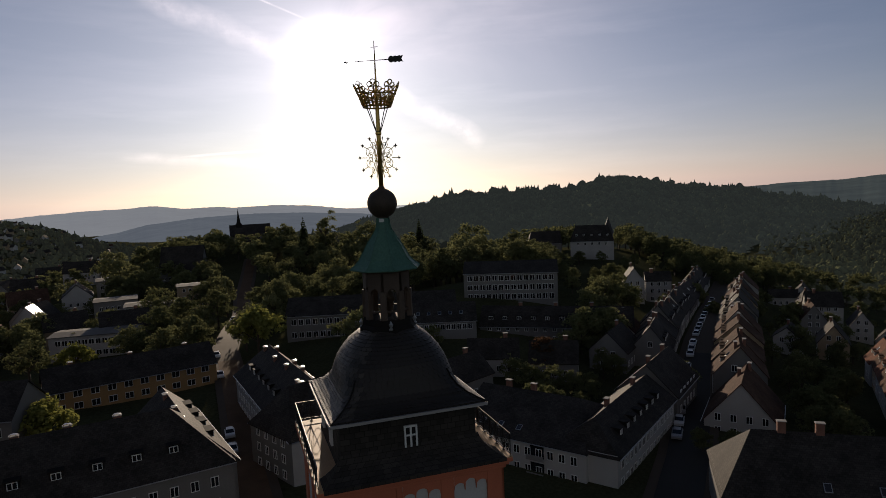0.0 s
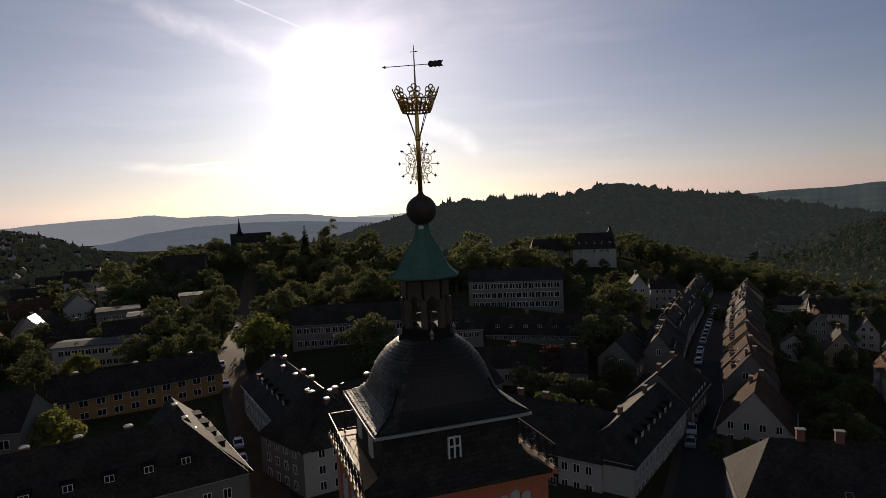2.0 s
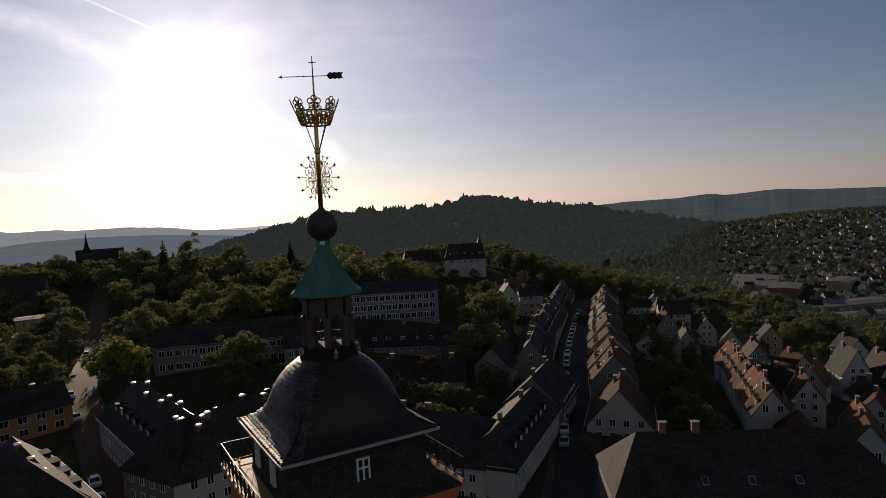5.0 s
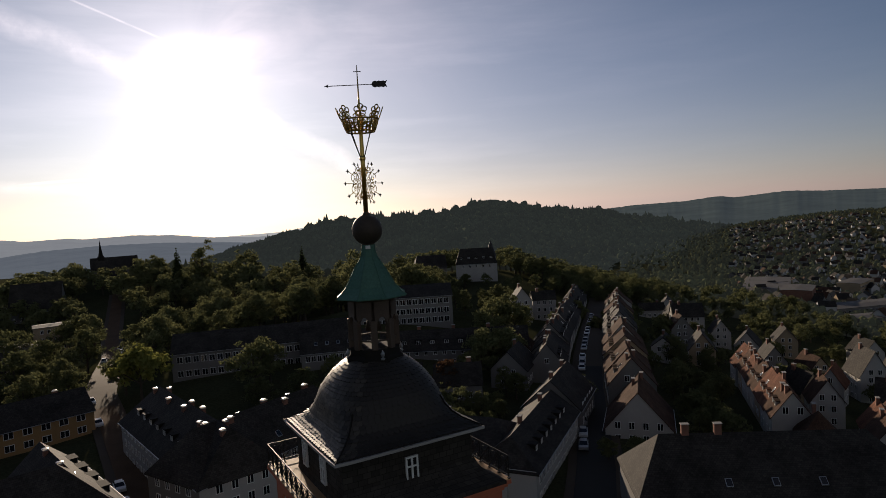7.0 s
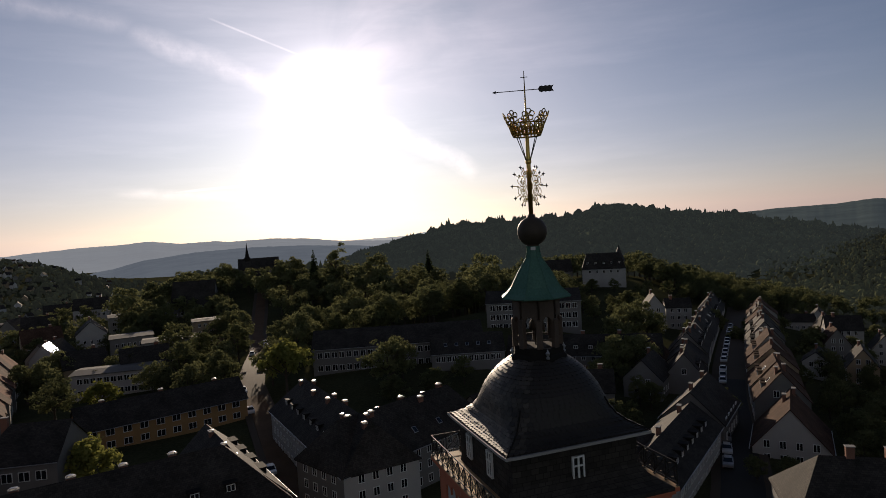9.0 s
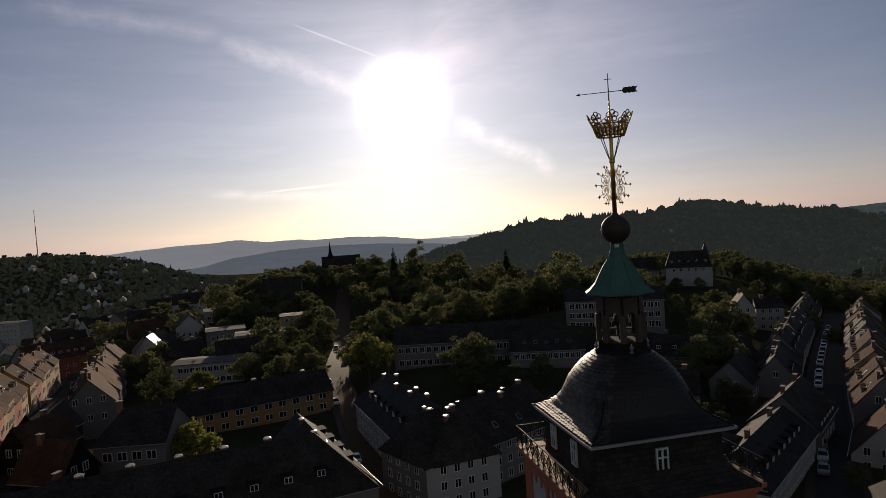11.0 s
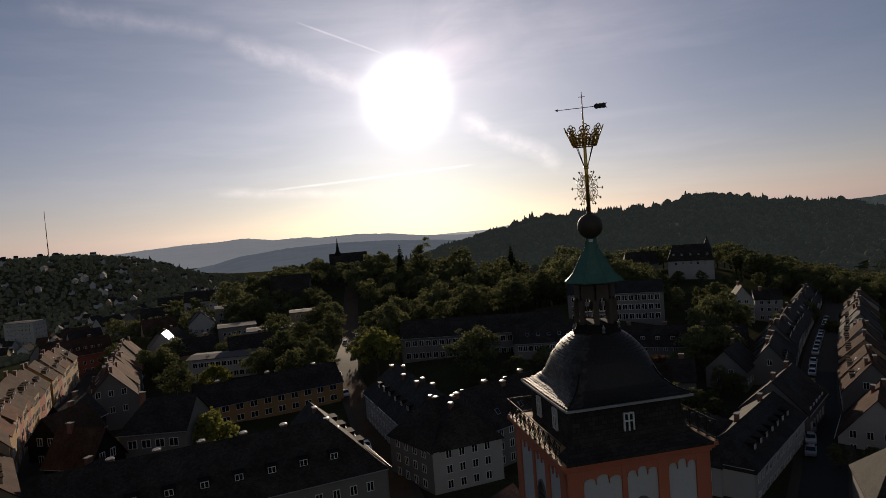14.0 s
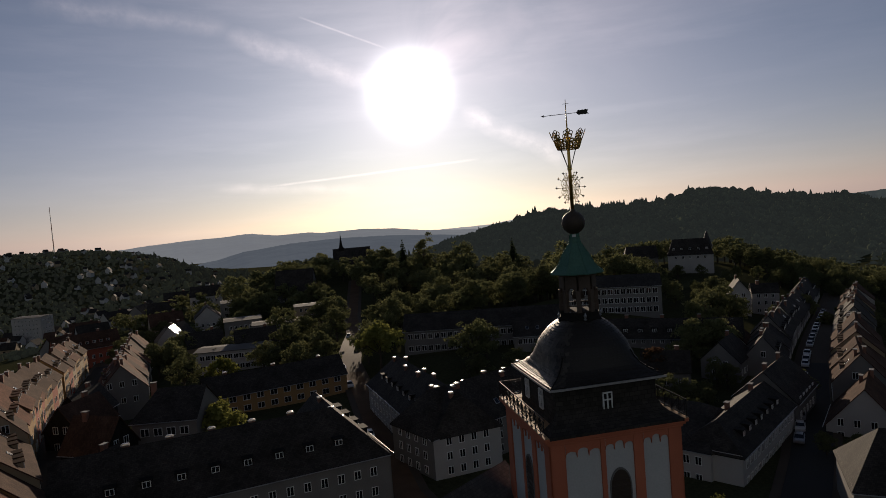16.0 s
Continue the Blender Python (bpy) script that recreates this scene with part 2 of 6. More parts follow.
BRONZE = material("dark_bronze", (0.085, 0.062, 0.048), 0.7, 0.35, 2, 14, 0.1, metal=0.1)
ZINC = material("zinc", (0.34, 0.35, 0.36), 0.4, 0.2, 1.2, 18, 0.05, metal=0.6)
PLASTER_WHITE = material("white_plaster", (0.345, 0.335, 0.315), 0.9, 0.16, 0.6, 9, 0.12, island=0.15)
PLASTER_GREY = material("grey_plaster", (0.165, 0.160, 0.150), 0.9, 0.2, 0.6, 9, 0.12, island=0.3)
PLASTER_OCHRE = material("ochre_plaster", (0.29, 0.18, 0.078), 0.9, 0.18, 0.6, 9, 0.12)
PLASTER_CREAM = material("cream_plaster", (0.32, 0.25, 0.165), 0.9, 0.2, 0.6, 9, 0.12, island=0.3)
PLASTER_RED = material("red_plaster", (0.28, 0.085, 0.055), 0.9, 0.2, 0.6, 9, 0.12)
LIME_WHITE = material("lime_wash", (0.46, 0.455, 0.44), 0.9, 0.16, 0.6, 9, 0.12)
SANDSTONE = material("red_sandstone", (0.46, 0.14, 0.075), 0.85, 0.22, 0.9, 14, 0.2)
WOOD_DARK = material("dark_timber", (0.05, 0.035, 0.025), 0.7, 0.3, 1.5, 20, 0.15)
BRICK = material("chimney_brick", (0.20, 0.10, 0.07), 0.9, 0.35, 2.0, 14, 0.25)
CONCRETE = material("concrete", (0.32, 0.31, 0.29), 0.85, 0.25, 0.5, 10, 0.15)
FLAT_ROOF = material("flat_roof_felt", (0.09, 0.085, 0.08), 0.75, 0.3, 0.3, 6, 0.1)
PLANKS = material("weathered_planks", (0.42, 0.26, 0.13), 0.62, 0.35, 1.2, 16, 0.12, spec=0.22)
METAL_ROOF = material("sheet_metal", (0.34, 0.33, 0.315), 0.34, 0.2, 0.6, 10, 0.02, metal=0.9)
WHITE_PAINT = material("white_paint", (0.62, 0.62, 0.60), 0.5, 0.08, 1, 20, 0.03)
GLASS = glass("window_glass")
ASPHALT = material("asphalt", (0.036, 0.034, 0.031), 0.85, 0.3, 0.25, 5, 0.1, spec=0.12)
PAVING = material("paving", (0.075, 0.057, 0.041), 0.85, 0.25, 0.3, 6, 0.1, spec=0.12)
COBBLES = material("cobbles", (0.105, 0.066, 0.040), 0.9, 0.35, 0.6, 7, 0.25, spec=0.08)
GRASS = material("ground_cover", (0.045, 0.050, 0.024), 1.0, 0.5, 0.12, 1.6, 0.3, spec=0.0, second=(0.080, 0.080, 0.042))
BARK = material("bark", (0.07, 0.055, 0.04), 0.95, 0.35, 2, 12, 0.4)
LEAF = foliage("leaves", (0.102, 0.112, 0.050), (0.188, 0.190, 0.086))
LEAF_DARK = foliage("dark_leaves", (0.082, 0.092, 0.043), (0.148, 0.152, 0.070))
LEAF_YELLOW = foliage("light_leaves", (0.12, 0.13, 0.03), (0.24, 0.24, 0.07))
LEAF_COPPER = foliage("copper_leaves", (0.06, 0.034, 0.022), (0.10, 0.058, 0.034))
NEEDLES = foliage("needles", (0.025, 0.035, 0.018), (0.05, 0.065, 0.03))

# ---- mesh helpers ----
def mesh_from(name, verts, faces, mats, indices=None, uvs=None):
    me = bpy.data.meshes.new(name)
    me.from_pydata([tuple(v) for v in verts], [], [tuple(f) for f in faces])
    for m in (mats if isinstance(mats, (list, tuple)) else [mats]):
        me.materials.append(m)
    if indices is not None:
        me.polygons.foreach_set("material_index", indices)
    if uvs is not None:
        layer = me.uv_layers.new(name="UVMap")
        layer.data.foreach_set("uv", [c for uv in uvs for c in uv])
    me.update()
    return me


def put(name, mesh, parent=None, m=None, label=""):
    ob = new(name, mesh)
    if parent is not None:
        ob.parent = parent
    if m is not None:
        ob.matrix_basis = m
    if label:
        ob["label"] = label
    return ob


def part(name, bm, mat, parent, label="", m=None, smooth=False):
    me = bpy.data.meshes.new(name)
    if smooth:
        for f in bm.faces:
            f.smooth = True
    bm.to_mesh(me)
    bm.free()
    for one in (mat if isinstance(mat, (list, tuple)) else [mat]):
        me.materials.append(one)
    return put(name, me, parent, m, label)


def thing(name, x, y, z, turn, label, category, group="", kind=""):
    ob = new(name)
    ob.empty_display_size = 0.3
    ob.matrix_basis = pose(x, y, z, 0, 0, turn)
    return tagged(ob, label, category, group, kind)


def box(bm, x0, x1, y0, y1, z0, z1, bevel=0.0, index=0):
    r = bmesh.ops.create_cube(bm, size=1.0, matrix=Matrix.Translation(((x0 + x1) / 2, (y0 + y1) / 2, (z0 + z1) / 2))
                              @ Matrix.Diagonal((x1 - x0, y1 - y0, z1 - z0, 1)))
    vs = r["verts"]
    if index:
        for f in {f for v in vs for f in v.link_faces}:
            f.material_index = index
    if bevel:
        bmesh.ops.bevel(bm, geom=list({e for v in vs for e in v.link_edges}), offset=bevel, segments=1, affect="EDGES")
    return vs


def box_mesh(name, mat, *size, bevel=0.0):
    bm = bmesh.new()
    box(bm, *size, bevel=bevel)
    me = bpy.data.meshes.new(name)
    bm.to_mesh(me)
    bm.free()
    me.materials.append(mat)
    return me


def tube(bm, points, radius, sides=6, closed=False):
    """A bent rod through the points."""
    pts = [Vector(p) for p in points]
    n = len(pts)
    rings = []
    up = Vector((0.013, 0.021, 1.0)).normalized()
    for i, p in enumerate(pts):
        a = pts[(i - 1) % n] if closed or i else p
        b = pts[(i + 1) % n] if closed or i < n - 1 else p
        d = (b - a).normalized()
        side = d.cross(up if abs(d.dot(up)) < 0.95 else Vector((1, 0.02, 0.01))).normalized()
        top = side.cross(d)
        r = radius[i] if isinstance(radius, (list, tuple)) else radius
        rings.append([bm.verts.new(p + side * math.cos(k * math.tau / sides) * r + top * math.sin(k * math.tau / sides) * r) for k in range(sides)])
    for i in range(n if closed else n - 1):
        a, b = rings[i], rings[(i + 1) % n]
        for k in range(sides):
            bm.faces.new((a[k], a[(k + 1) % sides], b[(k + 1) % sides], b[k]))
    if not closed:
        bm.faces.new(rings[0][::-1])
        bm.faces.new(rings[-1])


def lathe(bm, profile, sides=32, cap=True):
    rings = [[bm.verts.new((r * math.cos(k * math.tau / sides), r * math.sin(k * math.tau / sides), z)) for k in range(sides)] for r, z in profile]
    for a, b in zip(rings, rings[1:]):
        for k in range(sides):
            bm.faces.new((a[k], a[(k + 1) % sides], b[(k + 1) % sides], b[k]))
    if cap:
        bm.faces.new(rings[0][::-1])
        bm.faces.new(rings[-1])


# ---- the lie of the land ----
def bump_at(x, y, cx, cy, wx, wy):
    return math.exp(-((x - cx) / wx) ** 2 - ((y - cy) / wy) ** 2)


def soft(v, width):
    return width * math.log1p(math.exp(max(-30.0, min(30.0, v / width)))) if v < 30 * width else v


def ground_z(x, y):
    z = -1.2
    z += 8.0 * bump_at(x, y, -75, 75, 38, 50) - 2.0 * bump_at(x, y, -95, 220, 60, 50)
    z += 17.0 * bump_at(x, y, 0, 390, 95, 95) + 7.0 * bump_at(x, y, 185, 275, 70, 60) + 6.5 * bump_at(x, y, 35, 160, 55, 45) + 9.0 * bump_at(x, y, 85, 175, 40, 40)
    east = 0.21 * soft(x - 0.55 * y - 62, 10)
    z -= 95 * (1 - math.exp(-min(east, 600) / 95))
    west = 0.17 * soft(-x + 0.25 * (y - 250) - 95, 14)
    z -= 56 * (1 - math.exp(-min(west, 400) / 56))
    d = math.hypot(x + 14, y + 32)
    far = max(0.0, min(1.0, (d - 450) / 500))
    z = z * (1 - far) + far * (-62)
    far = max(0.0, min(1.0, (d - 1500) / 1500))
    z -= 45 * far
    # the hillside town to the west and the rising ground behind the valley town to the east
    az = math.degrees(math.atan2(x + 14, y + 32))
    if d > 500:
        w = 1 / (1 + math.exp((az + 11.5) / 2.3))
        k = max(0.0, min(1.0, (d - 520) / 800))
        z += w * 92 * k * k * (3 - 2 * k) * (1 - max(0.0, min(1.0, (d - 1380) / 600)))
        w = 1 / (1 + math.exp(-(az - 57) / 3))
        k = max(0.0, min(1.0, (d - 800) / 1500))
        z += w * 55 * k * k * (3 - 2 * k)
    return z


def ground_mesh():
    """One sheet, finer near the middle, out to the horizon."""
    radii = [0]
    r = 6.0
    while r < 4700:
        radii.append(r)
        r *= 1.045
        r += 1.0
    count = 300
    verts, faces = [], []
    for r in radii:
        for k in range(count):
            a = k / count * math.tau
            x, y = -14 + r * math.sin(a), -32 + r * math.cos(a)
            verts.append((x, y, ground_z(x, y)))
    for i in range(len(radii) - 1):
        for k in range(count):
            a, b = i * count + k, i * count + (k + 1) % count
            faces.append((a, a + count, b + count, b))
    return mesh_from("ground", verts, faces, GRASS)


ground = put("ground", ground_mesh())
for poly in ground.data.polygons:
    poly.use_smooth = True
tagged(ground, "dark grassy ground of a hilly town", "ground", kind="structure")


def ribbon(name, line, width, lift, mat, label, kind="structure", category="road"):
    """A strip laid on the ground along a line of points."""
    pts = []
    for (x0, y0), (x1, y1) in zip(line, line[1:]):
        n = max(2, int(math.hypot(x1 - x0, y1 - y0) / 4))
        pts += [(x0 + (x1 - x0) * i / n, y0 + (y1 - y0) * i / n) for i in range(n)]
    pts.append(line[-1])
    verts, faces = [], []
    for i, (x, y) in enumerate(pts):
        a, b = pts[max(0, i - 1)], pts[min(len(pts) - 1, i + 1)]
        d = Vector((b[0] - a[0], b[1] - a[1])).normalized()
        h = max(ground_z(x + s * d.y * width / 2, y - s * d.x * width / 2) for s in (-1, 0, 1)) + lift
        for s in (-1, 1):
            verts.append((x + s * d.y * width / 2, y - s * d.x * width / 2, h))
        for s in (-1, 1):
            verts.append((x + s * d.y * width / 2, y - s * d.x * width / 2, h - 1.5))
    for i in range(len(pts) - 1):
        a = 4 * i
        faces += [(a, a + 1, a + 5, a + 4), (a + 1, a + 3, a + 7, a + 5), (a + 2, a, a + 4, a + 6)]
    return tagged(put(name, mesh_from(name, verts, faces, mat)), label, category, kind=kind)


LANE_EAST = [(31, 18.5), (60.2, 48.1), (74.9, 64.4), (92.4, 84.1), (113.7, 106.6), (161.5, 154.5), (215.5, 208.5)]
LANE_MID = [(2, 20), (-7.0, 60), (-9.6, 110), (-11.8, 150), (-9, 180), (-6, 210), (-5, 250), (2, 330)]
LANE_WEST = [(-46.5, 36), (-65, 75), (-83.5, 131), (-96.5, 188), (-103.5, 224), (-110, 275)]
for line, width, surface, words in ((LANE_EAST, 7.5, ASPHALT, "dark asphalt street between rows of houses"), (LANE_MID, 5.5, COBBLES, "brown cobbled lane climbing between trees"), (LANE_WEST, 8, ASPHALT, "dark asphalt street between rows of houses")):
    ribbon("pavement", line, width + 2, 0.25, PAVING, "brownish paved footway beside the houses", category="pavement")
    ribbon("road", line, width - 1, 0.37, surface, words)


# ---- houses ----
MESHES = {}


def lattice_mesh(name, xs, zs, y0, y1, mat):
    """A frame with bars between the 1st and 2nd, 3rd and 4th ... lines, open in between; one connected piece."""
    nx, nz = len(xs), len(zs)
    verts = [(x, y, z) for y in (y0, y1) for z in zs for x in xs]
    faces = []

    def solid(i, k):
        return 0 <= i < nx - 1 and 0 <= k < nz - 1 and (i % 2 == 0 or k % 2 == 0)

    def at(i, k, back):
        return back * nx * nz + k * nx + i
    for i in range(nx - 1):
        for k in range(nz - 1):
            if solid(i, k):
                faces.append((at(i, k, 0), at(i + 1, k, 0), at(i + 1, k + 1, 0), at(i, k + 1, 0)))
                faces.append((at(i, k, 1), at(i, k + 1, 1), at(i + 1, k + 1, 1), at(i + 1, k, 1)))
                for di, dk, p, q in ((-1, 0, (i, k + 1), (i, k)), (1, 0, (i + 1, k), (i + 1, k + 1)), (0, -1, (i, k), (i + 1, k)), (0, 1, (i + 1, k + 1), (i, k + 1))):
                    if not solid(i + di, k + dk):
                        faces.append((at(*p, 0), at(*p, 1), at(*q, 1), at(*q, 0)))
    return mesh_from(name, verts, faces, mat)


def window_meshes(w, h, style):
    key = ("window", round(w, 2), round(h, 2), style)
    if key not in MESHES:
        f = 0.09
        xs = [-w / 2, -w / 2 + f, w / 2 - f, w / 2] if style == "plain" else [-w / 2, -w / 2 + f, -0.05, 0.05, w / 2 - f, w / 2]
        zs = [0, f, h * 0.6, h * 0.6 + 0.08, h - f, h] if style == "cross" else [0, f, h - f, h]
        me = lattice_mesh("window", xs, zs, -0.07, 0.06, WHITE_PAINT)
        MESHES[key] = (me, box_mesh("pane", GLASS, -w / 2 + f, w / 2 - f, -0.02, 0.03, f, h - f))
    return MESHES[key]


def glazed_mesh(w, h, style):
    """Frame and pane of a small far window in one mesh."""
    key = ("glazed", round(w, 2), round(h, 2), style)
    if key not in MESHES:
        bm = bmesh.new()
        for i, me in enumerate(window_meshes(w, h, style)):
            n = len(bm.faces)
            bm.from_mesh(me)
            bm.faces.ensure_lookup_table()
            for f in bm.faces[n:]:
                f.material_index = i
        me = bpy.data.meshes.new("window")
        bm.to_mesh(me)
        bm.free()
        me.materials.append(WHITE_PAINT)
        me.materials.append(GLASS)
        MESHES[key] = me
    return MESHES[key]


def add_window(parent, x, y, z, turn, w=1.1, h=1.45, style="bar", split=True):
    out = parent.matrix_basis.to_3x3() @ Vector((math.sin(radians(turn)), -math.cos(radians(turn)), 0))
    at = parent.matrix_basis @ Vector((x, y, z))
    if out.x * (-14 - at.x) + out.y * (-38 - at.y) < -0.12 * math.hypot(at.x + 14, at.y + 38):
        return None
    if not split:
        return put("window", glazed_mesh(w, h, style), parent, pose(x, y, z, 0, 0, turn))
    frame_me, pane_me = window_meshes(w, h, style)
    ob = put("window", frame_me, parent, pose(x, y, z, 0, 0, turn))
    put("pane", pane_me, ob)
    return ob


def roof_mesh(name, L, W, h, rise, over, hip0, hip1, mat, thick=0.22):
    """A pitched roof over a plan L by W with its ridge along x; hips at either end as a share of the half width."""
    a, b = L / 2 + over * 0.6, W / 2 + over
    drop = rise * over / (W / 2)
    ez, rz = h - drop, h + rise
    top = [(-a, -b, ez), (a, -b, ez), (a, b, ez), (-a, b, ez), (-a + hip0 * b, 0, rz), (a - hip1 * b, 0, rz)]
    low = [(x, y, z - thick) for x, y, z in top]
    verts = top + low
    up = [(0, 1, 5, 4), (2, 3, 4, 5)]
    edge = [[1, 0, 6, 7], [3, 2, 8, 9]]
    for hip, tri, verge in ((hip1, (1, 2, 5), [[2, 1, 7, 8]]), (hip0, (3, 0, 4), [[0, 3, 9, 6]])):
        if hip > 0.02:
            up.append(tri)
            edge += verge
        else:
            i, j, k = tri
            edge += [[k, i, i + 6, k + 6], [j, k, k + 6, j + 6]]
    faces = [list(f) for f in up] + [[i + 6 for i in reversed(f)] for f in up] + edge
    uvs = []
    for f in faces:
        p = [Vector(verts[i]) for i in f]
        n = (p[1] - p[0]).cross(p[2] - p[1])
        u = Vector((-n.y, n.x, 0))
        u = u.normalized() if u.length > 1e-6 else Vector((1, 0, 0))
        v = n.normalized().cross(u)
        uvs += [(q.dot(u), q.dot(v)) for q in p]
    return mesh_from(name, verts, faces, mat, uvs=uvs)


def wall_mesh(L, W, h, rise, hip0, hip1, mat, sink=5.0):
    a, b = L / 2, W / 2
    v = [(-a, -b, -sink), (a, -b, -sink), (a, b, -sink), (-a, b, -sink), (-a, -b, h), (a, -b, h), (a, b, h), (-a, b, h)]
    f = [(0, 1, 5, 4), (2, 3, 7, 6), (3, 2, 1, 0)]
    for hip, corner in ((hip1, (1, 2, 6, 5)), (hip0, (3, 0, 4, 7))):
        if hip > 0.05 or rise < 0.3:
            f.append(corner)
        else:
            x = v[corner[0]][0]
            v.append((x, 0, h + rise - 0.15))
            f.append((corner[0], corner[1], corner[2], len(v) - 1, corner[3]))
    f.append((4, 5, 6, 7))
    return mesh_from("wall", v, f, mat)


def dormer_meshes(w, h, depth, roof, wall):
    key = ("dormer", w, h, depth, roof.name, wall.name)
    if key not in MESHES:
        bm = bmesh.new()
        box(bm, -w / 2, w / 2, 0, depth, -1.2, h)
        body = bpy.data.meshes.new("dormer")
        bm.to_mesh(body)
        bm.free()
        body.materials.append(wall)
        bm = bmesh.new()
        box(bm, -w / 2 - 0.15, w / 2 + 0.15, -0.2, depth, h, h + 0.16)
        cap = bpy.data.meshes.new("dormer_roof")
        bm.to_mesh(cap)
        bm.free()
        cap.materials.append(roof)
        MESHES[key] = (body, cap)
    return MESHES[key]


def chimney_mesh(w, d, h):
    key = ("chimney", w, d, h)
    if key not in MESHES:
        bm = bmesh.new()
        box(bm, -w / 2, w / 2, -d / 2, d / 2, -1.5, h)
        box(bm, -w / 2 - 0.1, w / 2 + 0.1, -d / 2 - 0.1, d / 2 + 0.1, h - 0.003, h + 0.1, index=1)
        me = bpy.data.meshes.new("chimney")
        bm.to_mesh(me)
        bm.free()
        me.materials.append(BRICK)
        me.materials.append(CONCRETE)
        MESHES[key] = me
    return MESHES[key]


def cap_mesh():
    """A thin sheet of metal, arched over the flue on four short legs."""
    if "cap" not in MESHES:
        bm = bmesh.new()
        n = 8
        rows = []
        for i in range(n + 1):
            u = -1 + 2 * i / n
            x, z = 0.46 * u, 0.95 - 0.075 * u * u
            rows.append([bm.verts.new((x, y, z + t)) for y, t in ((-0.30, 0), (0.30, 0), (0.30, -0.03), (-0.30, -0.03))])
        for a, b in zip(rows, rows[1:]):
            for k in range(4):
                bm.faces.new((a[k], b[k], b[(k + 1) % 4], a[(k + 1) % 4]))
        bm.faces.new(rows[0])
        bm.faces.new(rows[-1][::-1])
        for x in (-0.36, 0.36):
            for y in (-0.2, 0.2):
                box(bm, x - 0.03, x + 0.03, y - 0.03, y + 0.03, 0.70, 0.90)
        me = bpy.data.meshes.new("chimney_cap")
        bm.to_mesh(me)
        bm.free()
        me.materials.append(METAL_ROOF)
        MESHES["cap"] = me
    return MESHES["cap"]


def house(x, y, L, W, turn, h, rise, wall, roof, label, base=None, hip=(0, 0), over=0.45, rows=(), ends=(), dormers=(), chimneys=(), skylights=(),
          step=2.6, win=(1.1, 1.45), style="bar", name="house", category="house", group="", gutter=True, split=True):
    """A building with its ridge along its own x. rows, ends: heights of the window rows on the long walls and on the ends;
    dormers: (side, x, width); chimneys: (x, y); skylights: (side, x, share of the slope)."""
    z = ground_z(x, y) if base is None else base
    ob = thing(name, x, y, z, turn, label, category, group)
    put("wall", wall_mesh(L, W, h, rise, hip[0], hip[1], wall), ob)
    put("roof", roof_mesh("roof", L, W, h, rise, over, hip[0], hip[1], roof), ob)
    n = max(1, int((L - 1.5) / step))
    for level in rows:
        for side in (-1, 1):
            for k in range(n):
                add_window(ob, (k - (n - 1) / 2) * step, side * (W / 2 + 0.03), level, 0 if side < 0 else 180, *win, style, split)
    m = max(1, int((W - 1.5) / step))
    for level in ends:
        inside = W / 2 * (1 if level + win[1] < h else max(0.0, 1 - (level + win[1] - h) / max(rise, 0.1))) - 0.3
        for side in (-1, 1):
            for k in range(m):
                yy = (k - (m - 1) / 2) * step
                if abs(yy) + win[0] / 2 < inside:
                    add_window(ob, side * (L / 2 + 0.03), yy, level, -90 if side < 0 else 90, *win, style, split)
    slope = rise / (W / 2)
    for side, dx, w in dormers:
        share = 0.30
        yy = side * W / 2 * (1 - share)
        zz = h + rise * share
        body, cap = dormer_meshes(w, 1.15, min(2.6, 1.35 / slope + 0.2), roof, roof if roof.name == "dark_slate" else wall)
        d = put("dormer", body, ob, pose(dx, yy, zz - 0.25, 0, 0, 0 if side < 0 else 180))
        put("dormer_roof", cap, d)
        put("window", glazed_mesh(w - 0.35, 0.95, "bar"), d, pose(0, -0.03, 0.12))
    for cx, cy in chimneys:
        top = h + rise * (1 - abs(cy) / (W / 2))
        stack = put("chimney", chimney_mesh(1.0, 0.6, 0.65 if name == "apartment_block" else 1.3), ob, pose(cx, cy, top))
        if name == "apartment_block":
            put("chimney_cap", cap_mesh(), stack, pose(0, 0, 0, 0, 0, -turn), "thin arched metal chimney cover")
    tilt = math.degrees(math.atan(slope))
    for side, dx, share in skylights:
        yy = side * W / 2 * (1 - share)
        sk = put("skylight", box_mesh("skylight", ZINC, -0.45, 0.45, -0.6, 0.6, -0.04, 0.09, bevel=0.02), ob,
                 pose(dx, yy, h + rise * share + 0.02, 0, 0, 0) @ pose(0, 0, 0, tilt * (1 if side < 0 else -1)))
        put("pane", box_mesh("pane", GLASS, -0.36, 0.36, -0.5, 0.5, 0.09, 0.105), sk)
    if gutter and rise > 0.3:
        for side in (-1, 1) if split else ():
            drop = rise * over / (W / 2)
            put("gutter", box_mesh("gutter", ZINC, -L / 2 - over * 0.6, L / 2 + over * 0.6, -0.07, 0.07, -0.08, 0.05, bevel=0.03), ob,
                pose(0, side * (W / 2 + over + 0.08), h - drop - 0.12))
    return ob

# ---- church tower ----
EAVES_GREY = material("eaves_grey", (0.30, 0.29, 0.28), 0.6, 0.2, 1, 12, 0.05)

def super_ring(half, power, z, count=64):
    """A ring between a circle (power 2) and a square (high power)."""
    ring = []
    for k in range(count):
        a = (k + 0.5) / count * math.tau if count % 8 else k / count * math.tau
        c, s = math.cos(a), math.sin(a)
        r = half / (abs(c) ** power + abs(s) ** power) ** (1 / power)
        ring.append((r * c, r * s, z))
    return ring


